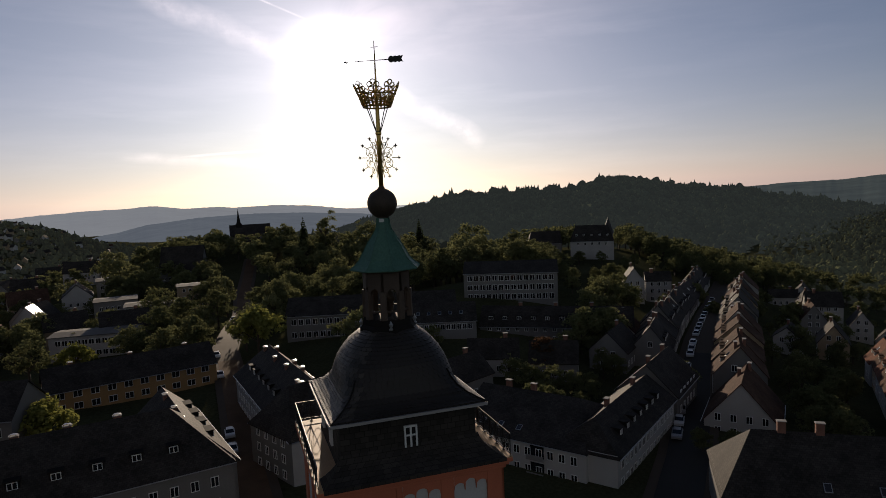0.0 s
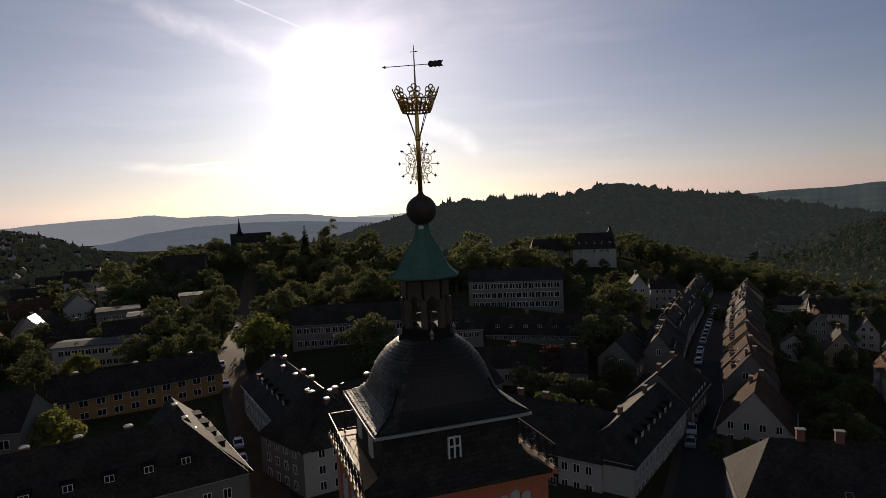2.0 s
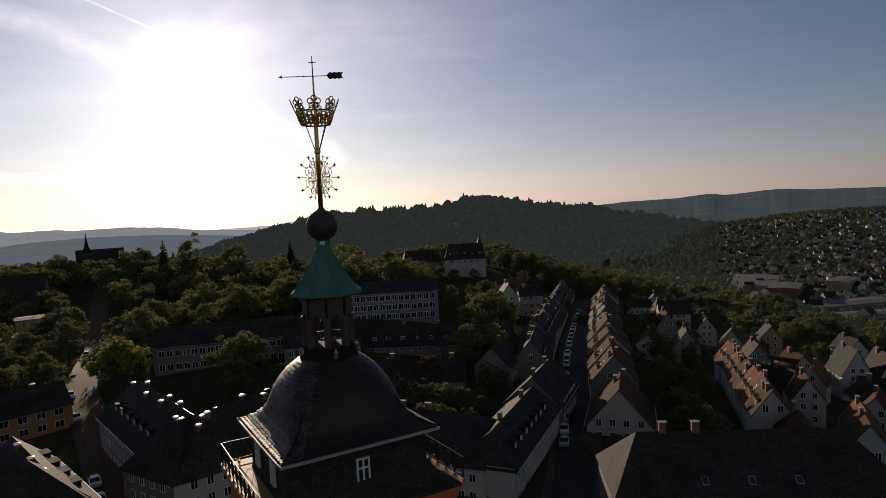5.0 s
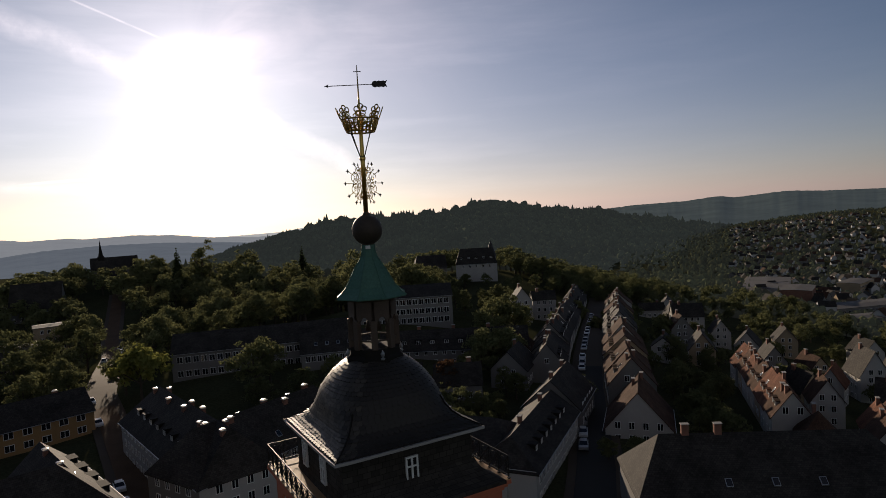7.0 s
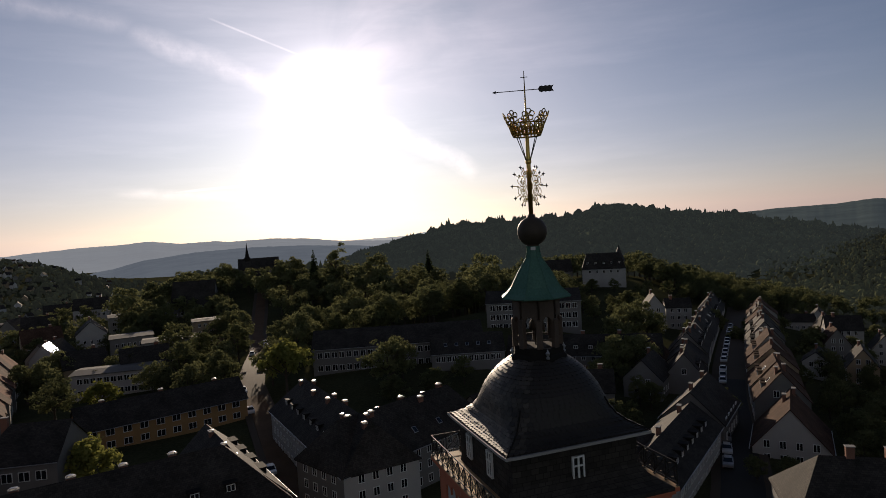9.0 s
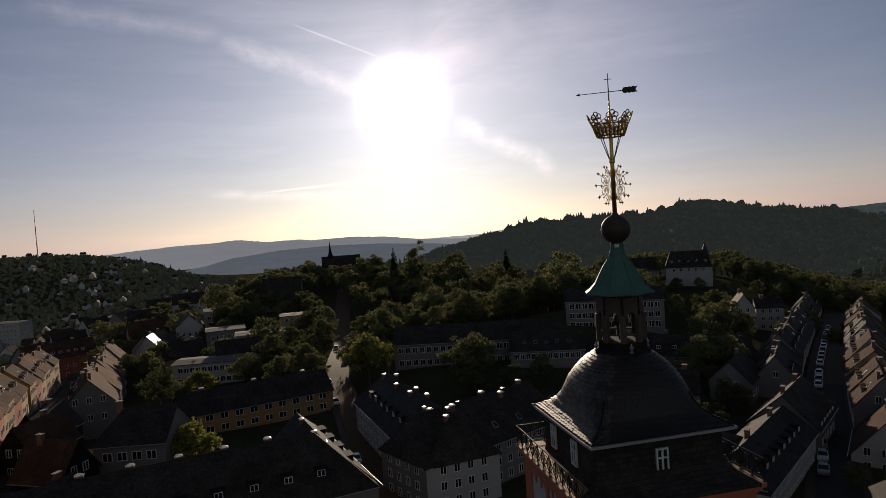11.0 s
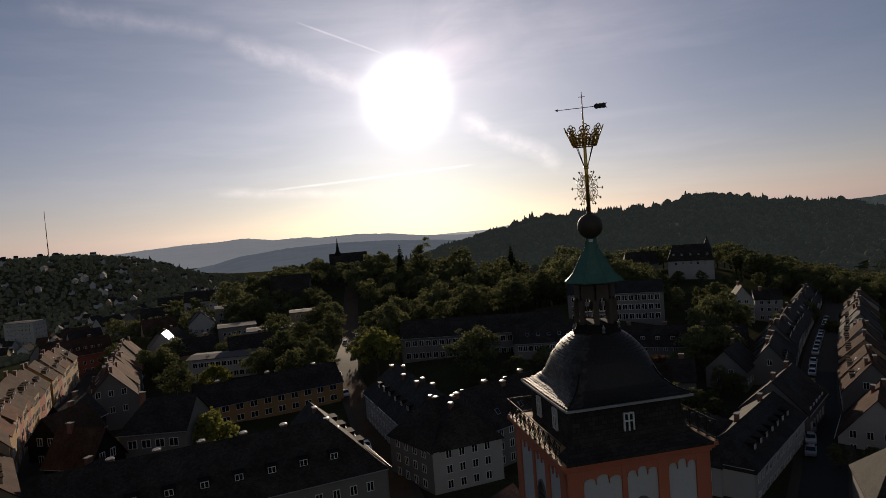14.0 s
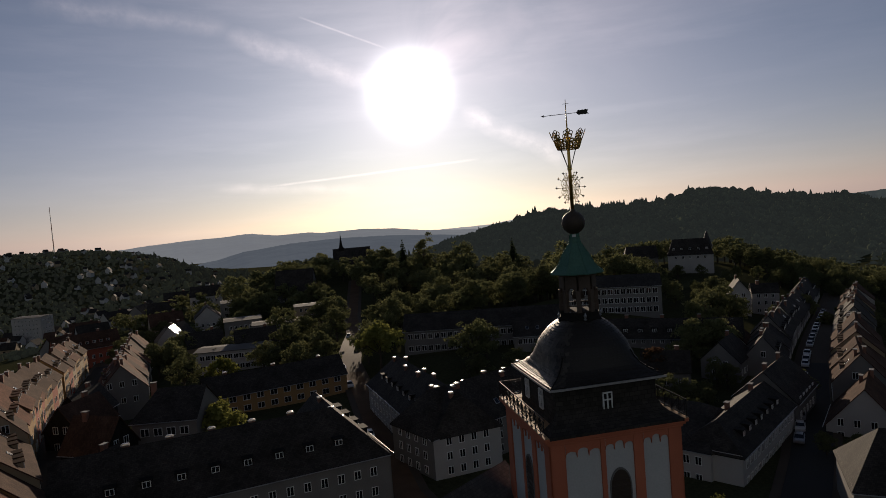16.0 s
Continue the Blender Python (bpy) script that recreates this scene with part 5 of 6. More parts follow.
# eastern quarter: white gabled houses in gardens
EAST = ((128, 158, 12, 9, 60, 9.0, 5.0, PLASTER_WHITE, SLATE_DARK), (140, 160, 11, 10, 150, 9.5, 3.0, PLASTER_WHITE, SLATE_DARK), (178, 63, 13, 10, 50, 9.5, 7.5, PLASTER_WHITE, SLATE_DARK), (184.5, 57, 13, 10, 50, 9.5, 7.5, PLASTER_WHITE, SLATE_DARK), (133, 50, 10, 9, 40, 7.0, 5.5, PLASTER_WHITE, TILE_BROWN),
        (141, 60, 10, 9, 70, 6.0, 5.0, PLASTER_CREAM, SLATE_DARK), (152, 98, 13, 10, 42, 6.5, 5.5, PLASTER_CREAM, SLATE_DARK), (139, 101, 10, 9, 35, 6.0, 3.0, PLASTER_WHITE, SLATE_DARK),
        (201, 143, 15, 12, 140, 9.5, 5.0, PLASTER_WHITE, SLATE_DARK), (207, 155, 12, 10, 50, 6.5, 5.5, PLASTER_CREAM, SLATE_DARK), (228, 176, 13, 10, 40, 7.0, 5.0, PLASTER_WHITE, SLATE_DARK),
        (217, 176, 14, 8, -40, 5.0, 3.0, PLASTER_WHITE, SLATE_DARK), (123, 33, 11, 9, 35, 6.5, 5.0, PLASTER_CREAM, TILE_RED), (112, 27, 11, 9, 35, 6.5, 5.0, PLASTER_WHITE, TILE_BROWN),
        (101.5, 33.5, 9, 9, 40, 6.0, 4.6, PLASTER_CREAM, TILE_BROWN), (157, 45, 12, 10, 110, 8.0, 5.0, PLASTER_OCHRE, SLATE_DARK), (140, 38, 10, 9, 20, 7.0, 5.0, PLASTER_WHITE, TILE_BROWN),
        (170, 74, 11, 10, 60, 6.5, 5.0, PLASTER_CREAM, TILE_BROWN), (166, 84, 12, 9, 45, 7.0, 5.0, PLASTER_GREY, SLATE_DARK), (184, 104, 12, 10, 30, 7.0, 5.0, PLASTER_WHITE, SLATE_DARK),
        (176, 126, 12, 10, 50, 7.0, 5.5, PLASTER_GREY, TILE_BROWN), (196, 124, 11, 9, 45, 7.0, 5.0, PLASTER_WHITE, SLATE_DARK), (159, 62, 10, 8, 20, 6.5, 5.0, PLASTER_WHITE, TILE_RED), (190, 44, 11, 9, 45, 7, 5, PLASTER_WHITE, TILE_BROWN),
        (128, 20, 11, 9, 30, 6.5, 5.0, PLASTER_CREAM, TILE_RED), (196, 52, 12, 9, 70, 7.5, 5, PLASTER_GREY, TILE_BROWN), (215, 110, 12, 10, 40, 8, 5, PLASTER_CREAM, SLATE_DARK), (236, 92, 13, 10, 60, 8, 5, PLASTER_WHITE, SLATE_DARK), (226, 66, 13, 10, 30, 8, 5, PLASTER_GREY, TILE_BROWN))
for x, y, L, W, turn, h, rise, wall, roof in EAST:
    L, W, h, rise = L * 0.8, W * 0.76, h * 0.9, rise * 0.9
    house(x, y, L, W, turn, h, rise, wall, roof, f"{WALL_WORDS[wall.name]} gabled house with a {ROOF_WORDS[roof.name]} roof", rows=[k for k in (1.0, 3.8, 6.4) if k + 1.5 < h],
          ends=[k for k in (1.0, 3.8, 6.4, 8.6) if k + 1.5 < h + rise * 0.7], chimneys=((L / 4, 0.4),), step=2.3, hip=(0.95, 0.95) if x == 101.5 else (0, 0), group="eastern quarter", split=False)
for x, y, L, W, turn, h, wall, label in ((575, 350, 90, 40, 30, 8, CONCRETE, "large flat-roofed hall in the valley"), (470, 215, 80, 22, -20, 7, PLASTER_GREY, "long low hall with a pale metal roof"), (430, 172, 60, 16, -25, 7, PLASTER_GREY, "low market hall with a pale roof"),
                                         (480, 262, 34, 22, 25, 14, BRICK, "brown brick factory block"), (520, 285, 30, 16, 25, 12, BRICK, "brick office block in the valley"), (640, 300, 40, 20, 10, 11, PLASTER_CREAM, "pale office block in the valley")):
    house(x, y, L, W, turn, h, 0.5, wall, FLAT_ROOF, label, rows=(3.0, 6.5) if h > 9 else (3.5,), step=4.5, win=(2.6, 1.7), gutter=False, split=False, name="hall", category="building")
house(-262, 556, 26, 16, -15, 22, 0.5, PLASTER_WHITE, FLAT_ROOF, "white six-storey tower block with rows of windows", rows=(1, 4.5, 8, 11.5, 15, 18.5), ends=(1, 4.5, 8, 11.5, 15, 18.5), step=3.2, gutter=False, split=False, name="tower_block", category="building")
house(-161, 534, 40, 14, 6, 12, 0.5, PLASTER_GREY, FLAT_ROOF, "grey flat-roofed block on the hillside", base=-27, rows=(2, 5, 8.5), step=3.0, gutter=False, split=False, name="office_building", category="building")

# scattered houses between the western and the middle street
for x, y, L, W, turn, h, rise, wall, roof in ((-42, 188, 14, 10, 10, 7, 4.5, PLASTER_GREY, SLATE_DARK), (-62, 202, 13, 10, 20, 7, 4.5, PLASTER_CREAM, SLATE_DARK), (-78, 232, 14, 10, 70, 7, 5, PLASTER_GREY, SLATE_DARK),
                                              (-88, 262, 14, 10, 20, 8, 5, PLASTER_CREAM, TILE_BROWN), (-70, 262, 14, 11, 100, 8, 5, PLASTER_WHITE, SLATE_DARK), (-132, 262, 13, 10, 60, 8, 5, PLASTER_GREY, TILE_BROWN), (-128, 290, 14, 10, 30, 8, 5, PLASTER_WHITE, SLATE_DARK),
                                              (-100, 310, 14, 10, 10, 8, 5, PLASTER_CREAM, SLATE_DARK), (-82, 335, 16, 10, 0, 8, 5, PLASTER_WHITE, SLATE_DARK), (-120, 350, 14, 10, 70, 8, 5, PLASTER_GREY, SLATE_DARK), (-145, 330, 14, 10, 20, 8, 5, PLASTER_WHITE, TILE_BROWN), (-110, 395, 16, 10, 10, 8, 5, PLASTER_CREAM, SLATE_DARK), (-150, 400, 16, 10, 50, 8, 5, PLASTER_WHITE, SLATE_DARK)):
    house(x, y, L, W, turn, h, rise, wall, roof, f"{WALL_WORDS[wall.name]} house with a {ROOF_WORDS[roof.name]} roof between trees", rows=(1, 4), ends=(1, 4), chimneys=((L / 4, 0.4),), step=2.4, split=False)

# houses and yards between the white house and the school
for x, y, L, W, turn, h, rise, wall, roof in ((62, 96, 11, 8, -30, 4.5, 4.0, PLASTER_GREY, SLATE_DARK), (50, 104, 12, 8, -25, 4.5, 3.6, PLASTER_WHITE, SLATE_DARK), (80, 98, 12, 9, 40, 5.0, 4.4, PLASTER_GREY, SLATE_DARK), (92, 112, 10, 8, 45, 4.5, 4.0, PLASTER_WHITE, TILE_BROWN), (36, 92, 14, 9, 26, 5.0, 4.0, PLASTER_GREY, SLATE_DARK)):
    house(x, y, L, W, turn, h, rise, wall, roof, f"low {WALL_WORDS[wall.name]} house with a {ROOF_WORDS[roof.name]} roof in a yard", rows=(1.0,), ends=(1.0, 3.4), chimneys=((L / 4, 0.3),), split=False)

# ---- distance: ridges and the wooded hill ----
EYE = (-14.0, -32.0, 43.7)


def profile_at(table, a):
    if a <= table[0][0]:
        return table[0][1]
    for (a0, e0), (a1, e1) in zip(table, table[1:]):
        if a <= a1:
            k = (a - a0) / (a1 - a0)
            k = k * k * (3 - 2 * k) * 0.5 + k * 0.5
            return e0 + (e1 - e0) * k
    return table[-1][1]


def ridge(name, table, near, crest, low, mat, label, rough=0.03, step=0.12):
    """A long hill whose crest stands at the given elevations, with slopes before and behind it."""
    a0, a1 = table[0][0], table[-1][0]
    n = int((a1 - a0) / step)
    verts, faces = [], []
    rows = [0, 0.12, 0.25, 0.38, 0.5, 0.62, 0.74, 0.85, 0.93, 1.0, 1.06]
    for i in range(n + 1):
        a = a0 + (a1 - a0) * i / n
        el = profile_at(table, a) + rough * (noise.noise((a * 2.3, crest * 0.01, 0)) + 0.5 * noise.noise((a * 9, 3.3, crest * 0.01)))
        top = EYE[2] + crest * math.tan(radians(el))
        for q in rows:
            d = near + (crest - near) * q
            k = min(1.0, q)
            z = low + (top - low) * (k * k * (3 - 2 * k) * 0.6 + 0.4 * k) if q <= 1 else top - 12
            z += 4 * noise.noise((a * 0.7, q * 4, crest * 0.02)) * k * (1 - k) * 4
            verts.append((EYE[0] + d * math.sin(radians(a)), EYE[1] + d * math.cos(radians(a)), z))
    m = len(rows)
    for i in range(n):
        for j in range(m - 1):
            faces.append((i * m + j, i * m + j + 1, (i + 1) * m + j + 1, (i + 1) * m + j))
    ob = put(name, mesh_from(name, verts, faces, mat))
    for poly in ob.data.polygons:
        poly.use_smooth = True
    return tagged(ob, label, "hill", kind="structure")


# haze is put into each material as a faint glow in the air's colour
FAR_HAZE = hazed_distance("far_haze", (0.05, 0.06, 0.06), (0.78, 0.80, 0.88), 0.20)
MID_HAZE = hazed_distance("middle_haze", (0.04, 0.05, 0.05), (0.66, 0.74, 0.92), 0.105)
EAST_HAZE = hazed_distance("eastern_haze", (0.035, 0.045, 0.04), (0.55, 0.66, 0.75), 0.045)
HILL_GREEN_HAZED = hazed_distance("hazed_hill_woods", (0.046, 0.053, 0.030), (0.50, 0.57, 0.58), 0.026)
# green for far trees, lifted by a weak emission in place of haze
SIDE_GREEN_HAZED = hazed_distance("hazed_hillside_trees", (0.075, 0.082, 0.040), (0.50, 0.53, 0.54), 0.011)
FARTHEST = hazed_distance("farthest_haze", (0.05, 0.06, 0.06), (0.90, 0.88, 0.88), 0.34)
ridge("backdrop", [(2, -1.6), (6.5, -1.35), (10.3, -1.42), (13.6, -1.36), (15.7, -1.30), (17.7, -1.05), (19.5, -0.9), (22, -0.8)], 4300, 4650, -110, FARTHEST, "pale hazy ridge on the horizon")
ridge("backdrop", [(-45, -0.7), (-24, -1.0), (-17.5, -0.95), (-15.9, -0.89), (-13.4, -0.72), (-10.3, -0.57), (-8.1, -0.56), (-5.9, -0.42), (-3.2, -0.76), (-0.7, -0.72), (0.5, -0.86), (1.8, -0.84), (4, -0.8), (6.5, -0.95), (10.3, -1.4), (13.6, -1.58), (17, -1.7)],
      3300, 4200, -110, FAR_HAZE, "hazy blue wooded ridge far behind the town")
ridge("backdrop", [(-30, -3.2), (-12, -3.0), (-9, -2.5), (-6, -1.9), (-2, -1.55), (2, -1.45), (6, -1.55), (10, -1.8), (15, -2.2), (20, -2.4)], 1350, 3100, -95, MID_HAZE, "haze-blue wooded ridge behind the valley")
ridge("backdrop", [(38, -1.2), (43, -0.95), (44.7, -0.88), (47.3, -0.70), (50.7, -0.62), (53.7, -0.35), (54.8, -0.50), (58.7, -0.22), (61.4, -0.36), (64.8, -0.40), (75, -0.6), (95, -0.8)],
      1750, 4100, -92, EAST_HAZE, "dark hazy wooded ridge behind the eastern valley")
HILL = [(6.0, -4.2), (9.0, -3.2), (12.5, -2.25), (15.0, -1.75), (17.2, -1.35), (18.4, -0.98), (19.3, -0.70), (20.4, -0.55), (23.8, -0.60), (27.2, -0.57), (30.4, -0.48), (31.6, -0.18), (32.4, 0.10), (33.8, 0.30), (35.2, 0.18), (36.8, -0.10),
        (40.3, -0.66), (44.2, -1.08), (46.5, -1.55), (49.1, -2.05), (52, -2.6), (55.1, -3.1), (57.5, -3.6), (61, -4.2)]
ridge("wooded_hill", HILL, 700, 2250, -75, HILL_GREEN_HAZED, "dark hazy wooded hill with a tree-lined crest", 0.02)


def clump(rng, size, conifer, verts, faces, x, y, z):
    """A lumpy crown of a far tree: a jagged cone or a dented ball, few faces."""
    b = len(verts)
    sides = 6
    if conifer:
        levels = [(0.42, 0.0), (0.34, 0.35), (0.24, 0.75), (0.10, 1.2)]
        top = 1.55
    else:
        levels = [(0.30, 0.0), (0.52, 0.28), (0.50, 0.62), (0.28, 0.92)]
        top = 1.05
    turn = rng.random() * 6.28
    for r, h in levels:
        for k in range(sides):
            a = turn + k * math.tau / sides
            rr = r * size * rng.uniform(0.75, 1.25)
            verts.append((x + rr * math.cos(a), y + rr * math.sin(a), z + size * h * rng.uniform(0.9, 1.1)))
    verts.append((x, y, z + size * top))
    for i in range(len(levels) - 1):
        for k in range(sides):
            p, q = b + i * sides + k, b + i * sides + (k + 1) % sides
            faces.append((p, q, q + sides, p + sides))
    last = b + (len(levels) - 1) * sides
    for k in range(sides):
        faces.append((last + k, last + (k + 1) % sides, len(verts) - 1))


def hazed_hill_woods():
    rng = random.Random(5)
    verts, faces = [], []
    for _ in range(13000):
        a = rng.uniform(7.5, 60)
        q = rng.random() ** 0.75
        d = 700 + 1550 * q
        top = EYE[2] + 2250 * math.tan(radians(profile_at(HILL, a)))
        k = min(1.0, q)
        z = -75 + (top + 75) * (k * k * (3 - 2 * k) * 0.6 + 0.4 * k)
        x, y = EYE[0] + d * math.sin(radians(a)), EYE[1] + d * math.cos(radians(a))
        clump(rng, rng.uniform(6, 13) * (1.0 if q < 0.93 else 0.8), rng.random() < (0.12 if q < 0.9 else 0.3), verts, faces, x, y, z - 3)
    for i in range(1000):
        a = 14.5 + 40 * i / 1000 + rng.uniform(-0.03, 0.03)
        if noise.noise((a * 1.3, 7.7, 1)) < -0.1:
            continue
        z = EYE[2] + 2250 * math.tan(radians(profile_at(HILL, a)))
        clump(rng, rng.uniform(7, 13) * (0.7 + 0.9 * max(0.0, 0.5 + noise.noise((a * 1.9, 2.2, 4)))) * (1.15 if 19 < a < 31 else 1.0), rng.random() < (0.55 if 19 < a < 31 else 0.25), verts, faces, EYE[0] + 2240 * math.sin(radians(a)), EYE[1] + 2240 * math.cos(radians(a)), z - 3)
    # the trees share the hill's haze emission
    return mesh_from("hill_trees", verts, faces, HILL_GREEN_HAZED)


tagged(put("hill_trees", hazed_hill_woods()), "dense dark trees covering the hill and its crest", "woods", kind="stuff")


# ---- trees ----
def leaf_cloud(rng, blobs, count, leaf, verts, faces, droop=0.55):
    """Leaves through each clump, thickest in its shell, lying every way but mostly facing up and out."""
    for cx, cy, cz, r, flat in blobs:
        for _ in range(int(count * r * r)):
            v = Vector((rng.gauss(0, 1), rng.gauss(0, 1), rng.gauss(0, 1))).normalized()
            if v.z < -droop:
                continue
            rr = r * (rng.uniform(0.45, 1.0) if rng.random() < 0.8 else rng.uniform(1.0, 1.28))
            p = Vector((cx + v.x * rr, cy + v.y * rr, cz + v.z * rr * flat))
            n = (v * 0.8 + Vector((rng.gauss(0, 0.8), rng.gauss(0, 0.8), rng.gauss(0.35, 0.8)))).normalized()
            side = n.cross(Vector((rng.uniform(-1, 1), rng.uniform(-1, 1), rng.uniform(-1, 1)))).normalized()
            up = n.cross(side)
            s = leaf * rng.uniform(0.55, 1.35)
            b = len(verts)
            verts.extend([p - side * s, p - up * s * 0.55, p + side * s, p + up * s * 0.7 + n * s * 0.3])
            faces.append((b, b + 1, b + 2, b + 3))


def tree_meshes(seed, height, spread, mat, kind, fine=0.85):
    """Trunk with limbs, and a crown of many leaves in uneven clumps."""
    rng = random.Random(seed)
    bm = bmesh.new()
    lean = (rng.uniform(-0.3, 0.3), rng.uniform(-0.3, 0.3))
    if kind == "conifer":
        tube(bm, [(0, 0, -1), (0, 0, height * 0.5), (0, 0, height * 0.97)], [height * 0.022, height * 0.015, 0.03], 7)
    else:
        tube(bm, [(0, 0, -1), (lean[0] * 0.4, lean[1] * 0.4, height * 0.25), (lean[0], lean[1], height * 0.6)], [height * 0.028, height * 0.02, height * 0.008], 7)
        for k in range(6):
            a = k * 1.05 + rng.uniform(-0.3, 0.3)
            z0 = height * rng.uniform(0.22, 0.42)
            r = spread * rng.uniform(0.5, 0.8)
            tube(bm, [(lean[0] * 0.5, lean[1] * 0.5, z0), (r * 0.5 * math.cos(a), r * 0.5 * math.sin(a), z0 + height * 0.14), (r * math.cos(a), r * math.sin(a), z0 + height * 0.3)],
                 [height * 0.011, height * 0.008, height * 0.003], 5)
    trunk = bpy.data.meshes.new("trunk")
    bm.to_mesh(trunk)
    bm.free()
    trunk.materials.append(BARK)
    verts, faces = [], []
    if kind == "conifer":
        blobs = []
        for k in range(17):
            q = k / 16
            r = spread * (1 - q) * 0.9 * rng.uniform(0.85, 1.1) + 0.25
            n = 5 if q < 0.7 else 3
            for j in range(n):
                a = j * math.tau / n + k
                blobs.append((r * 0.5 * math.cos(a), r * 0.5 * math.sin(a), height * (0.12 + 0.84 * q), r * 0.55, 0.9))
        leaf_cloud(rng, blobs, 75 * fine ** 2, 0.30 / fine, verts, faces)
    else:
        blobs = []
        low = 0.30 if kind != "bush" else 0.05
        heads = [(rng.uniform(-0.3, 0.3) * spread, rng.uniform(-0.3, 0.3) * spread, rng.uniform(0.72, 1.0)) for _ in range(4)]
        for _ in range(58):
            hx, hy, top = rng.choice(heads)
            q = rng.random() ** 0.85
            z = height * (low + (0.95 * top - low) * q)
            env = math.sin(math.pi * min(1, max(0, (z / height - low + 0.12) / (1.06 * top - low + 0.06)))) ** 0.7
            a = rng.random() * math.tau
            d = spread * env * math.sqrt(rng.random()) * 0.8
            blobs.append((hx * q + d * math.cos(a), hy * q + d * math.sin(a), z, spread * rng.uniform(0.13, 0.27), rng.uniform(0.6, 0.9)))
        leaf_cloud(rng, blobs, 92 * (4.0 / spread) * fine ** 2, 0.25 / fine, verts, faces)
    return trunk, mesh_from("crown", verts, faces, mat)


KINDS, FAR_KINDS = {}, {}
for key, args in {"round": (11, 12, 5.0, LEAF, "tree"), "wide": (12, 11, 5.8, LEAF, "tree"), "dark": (13, 12, 5.0, LEAF_DARK, "tree"), "tall": (14, 16, 4.6, LEAF, "tree"),
                  "light": (15, 9, 4.2, LEAF_YELLOW, "tree"), "fir": (16, 16, 3.0, NEEDLES, "conifer"), "bush": (17, 4, 2.6, LEAF, "bush"), "dark2": (18, 13, 5.4, LEAF_DARK, "tree"), "copper": (19, 12, 5.0, LEAF_COPPER, "tree")}.items():
    KINDS[key] = (tree_meshes(*args), args[1])
    FAR_KINDS[key] = [tree_meshes(args[0] + 40 + k, *args[1:], fine=0.52) for k in range(2)]
TREE_LABEL = {"round": "leafy broad-crowned tree in dark green", "wide": "spreading leafy tree in green", "dark": "dense dark green leafy tree", "tall": "tall leafy tree with an uneven crown",
              "light": "small tree with sunlit yellow-green leaves", "fir": "dark pointed conifer tree", "bush": "low rounded green bush", "dark2": "large dark leafy tree", "copper": "broad tree with dark reddish-brown leaves"}


def tree(kind, x, y, size=None, z=None, rng=random.Random(3), group=""):
    (trunk, crown), height = KINDS[kind]
    s = (size or height) / height
    ob = thing("bush" if kind == "bush" else "tree", x, y, (ground_z(x, y) if z is None else z) - 0.2, rng.uniform(0, 360), TREE_LABEL[kind], "bush" if kind == "bush" else "tree", group)
    ob.scale = (s * rng.uniform(0.9, 1.15), s * rng.uniform(0.9, 1.15), s)
    put("trunk", trunk, ob)
    put("crown", crown, ob)
    return ob

# ---- far houses on the valley sides ----
FAR_KITS = []
for k in range(10):
    r = random.Random(100 + k)
    L, W, h, rise = r.uniform(7, 11), r.uniform(6.5, 8.5), r.uniform(4.5, 7), r.uniform(3, 4.2)
    wall = (LIME_WHITE, PLASTER_CREAM, LIME_WHITE, PLASTER_GREY, LIME_WHITE)[k % 5]
    roof = (SLATE_DARK, SLATE_DARK, SLATE_DARK, TILE_BROWN)[k % 4]
    FAR_KITS.append((wall_mesh(L, W, h, rise, 0, 0, wall), roof_mesh("roof", L, W, h, rise, 0.4, 0, 0, roof), L, W, h, rise,
                     f"far {WALL_WORDS[wall.name]} house with a {ROOF_WORDS[roof.name]} roof on the hillside"))
rng = random.Random(77)


def far_house(x, y):
    wall, roof, L, W, h, rise, label = rng.choice(FAR_KITS)
    ob = thing("house", x, y, ground_z(x, y) - 0.3, rng.choice((0, 30, 60, 90, 120, 150)) + rng.uniform(-15, 15), label, "house", "hillside houses")
    put("wall", wall, ob)
    put("roof", roof, ob)
    for k in range(2):
        for level in (1.2, 3.9):
            if level + 1.4 < h:
                put("window", window_meshes(1.5, 1.5, "plain")[1], ob, pose((k - 0.5) * L / 2.2, -W / 2 - 0.02, level))


def at_polar(a, d):
    return EYE[0] + d * math.sin(radians(a)), EYE[1] + d * math.cos(radians(a))


for _ in range(40):
    far_house(*at_polar(rng.uniform(-34, -10), rng.uniform(430, 700)))
for _ in range(26):
    far_house(*at_polar(rng.uniform(57, 69), 470 + 300 * rng.random()))


def joined(name, items, label, category):
    """Many shared meshes at their places, as one mesh: items are (mesh, matrix)."""
    mats, verts, faces, index, uvs = [], [], [], [], []
    for me, m in items:
        b = len(verts)
        slots = []
        for one in me.materials:
            if one not in mats:
                mats.append(one)
            slots.append(mats.index(one))
        co = np.empty(len(me.vertices) * 3)
        me.vertices.foreach_get("co", co)
        r = np.array(m.to_3x3())
        verts.extend((co.reshape(-1, 3) @ r.T + np.array(m.translation)).tolist())
        layer = me.uv_layers[0].data if me.uv_layers else None
        for poly in me.polygons:
            faces.append(tuple(b + v for v in poly.vertices))
            index.append(slots[poly.material_index])
            uvs.extend([tuple(layer[k].uv) if layer else (0, 0) for k in poly.loop_indices])
    return tagged(put(name, mesh_from(name, verts, faces, mats, indices=index, uvs=uvs)), label, category, kind="stuff")


items = []
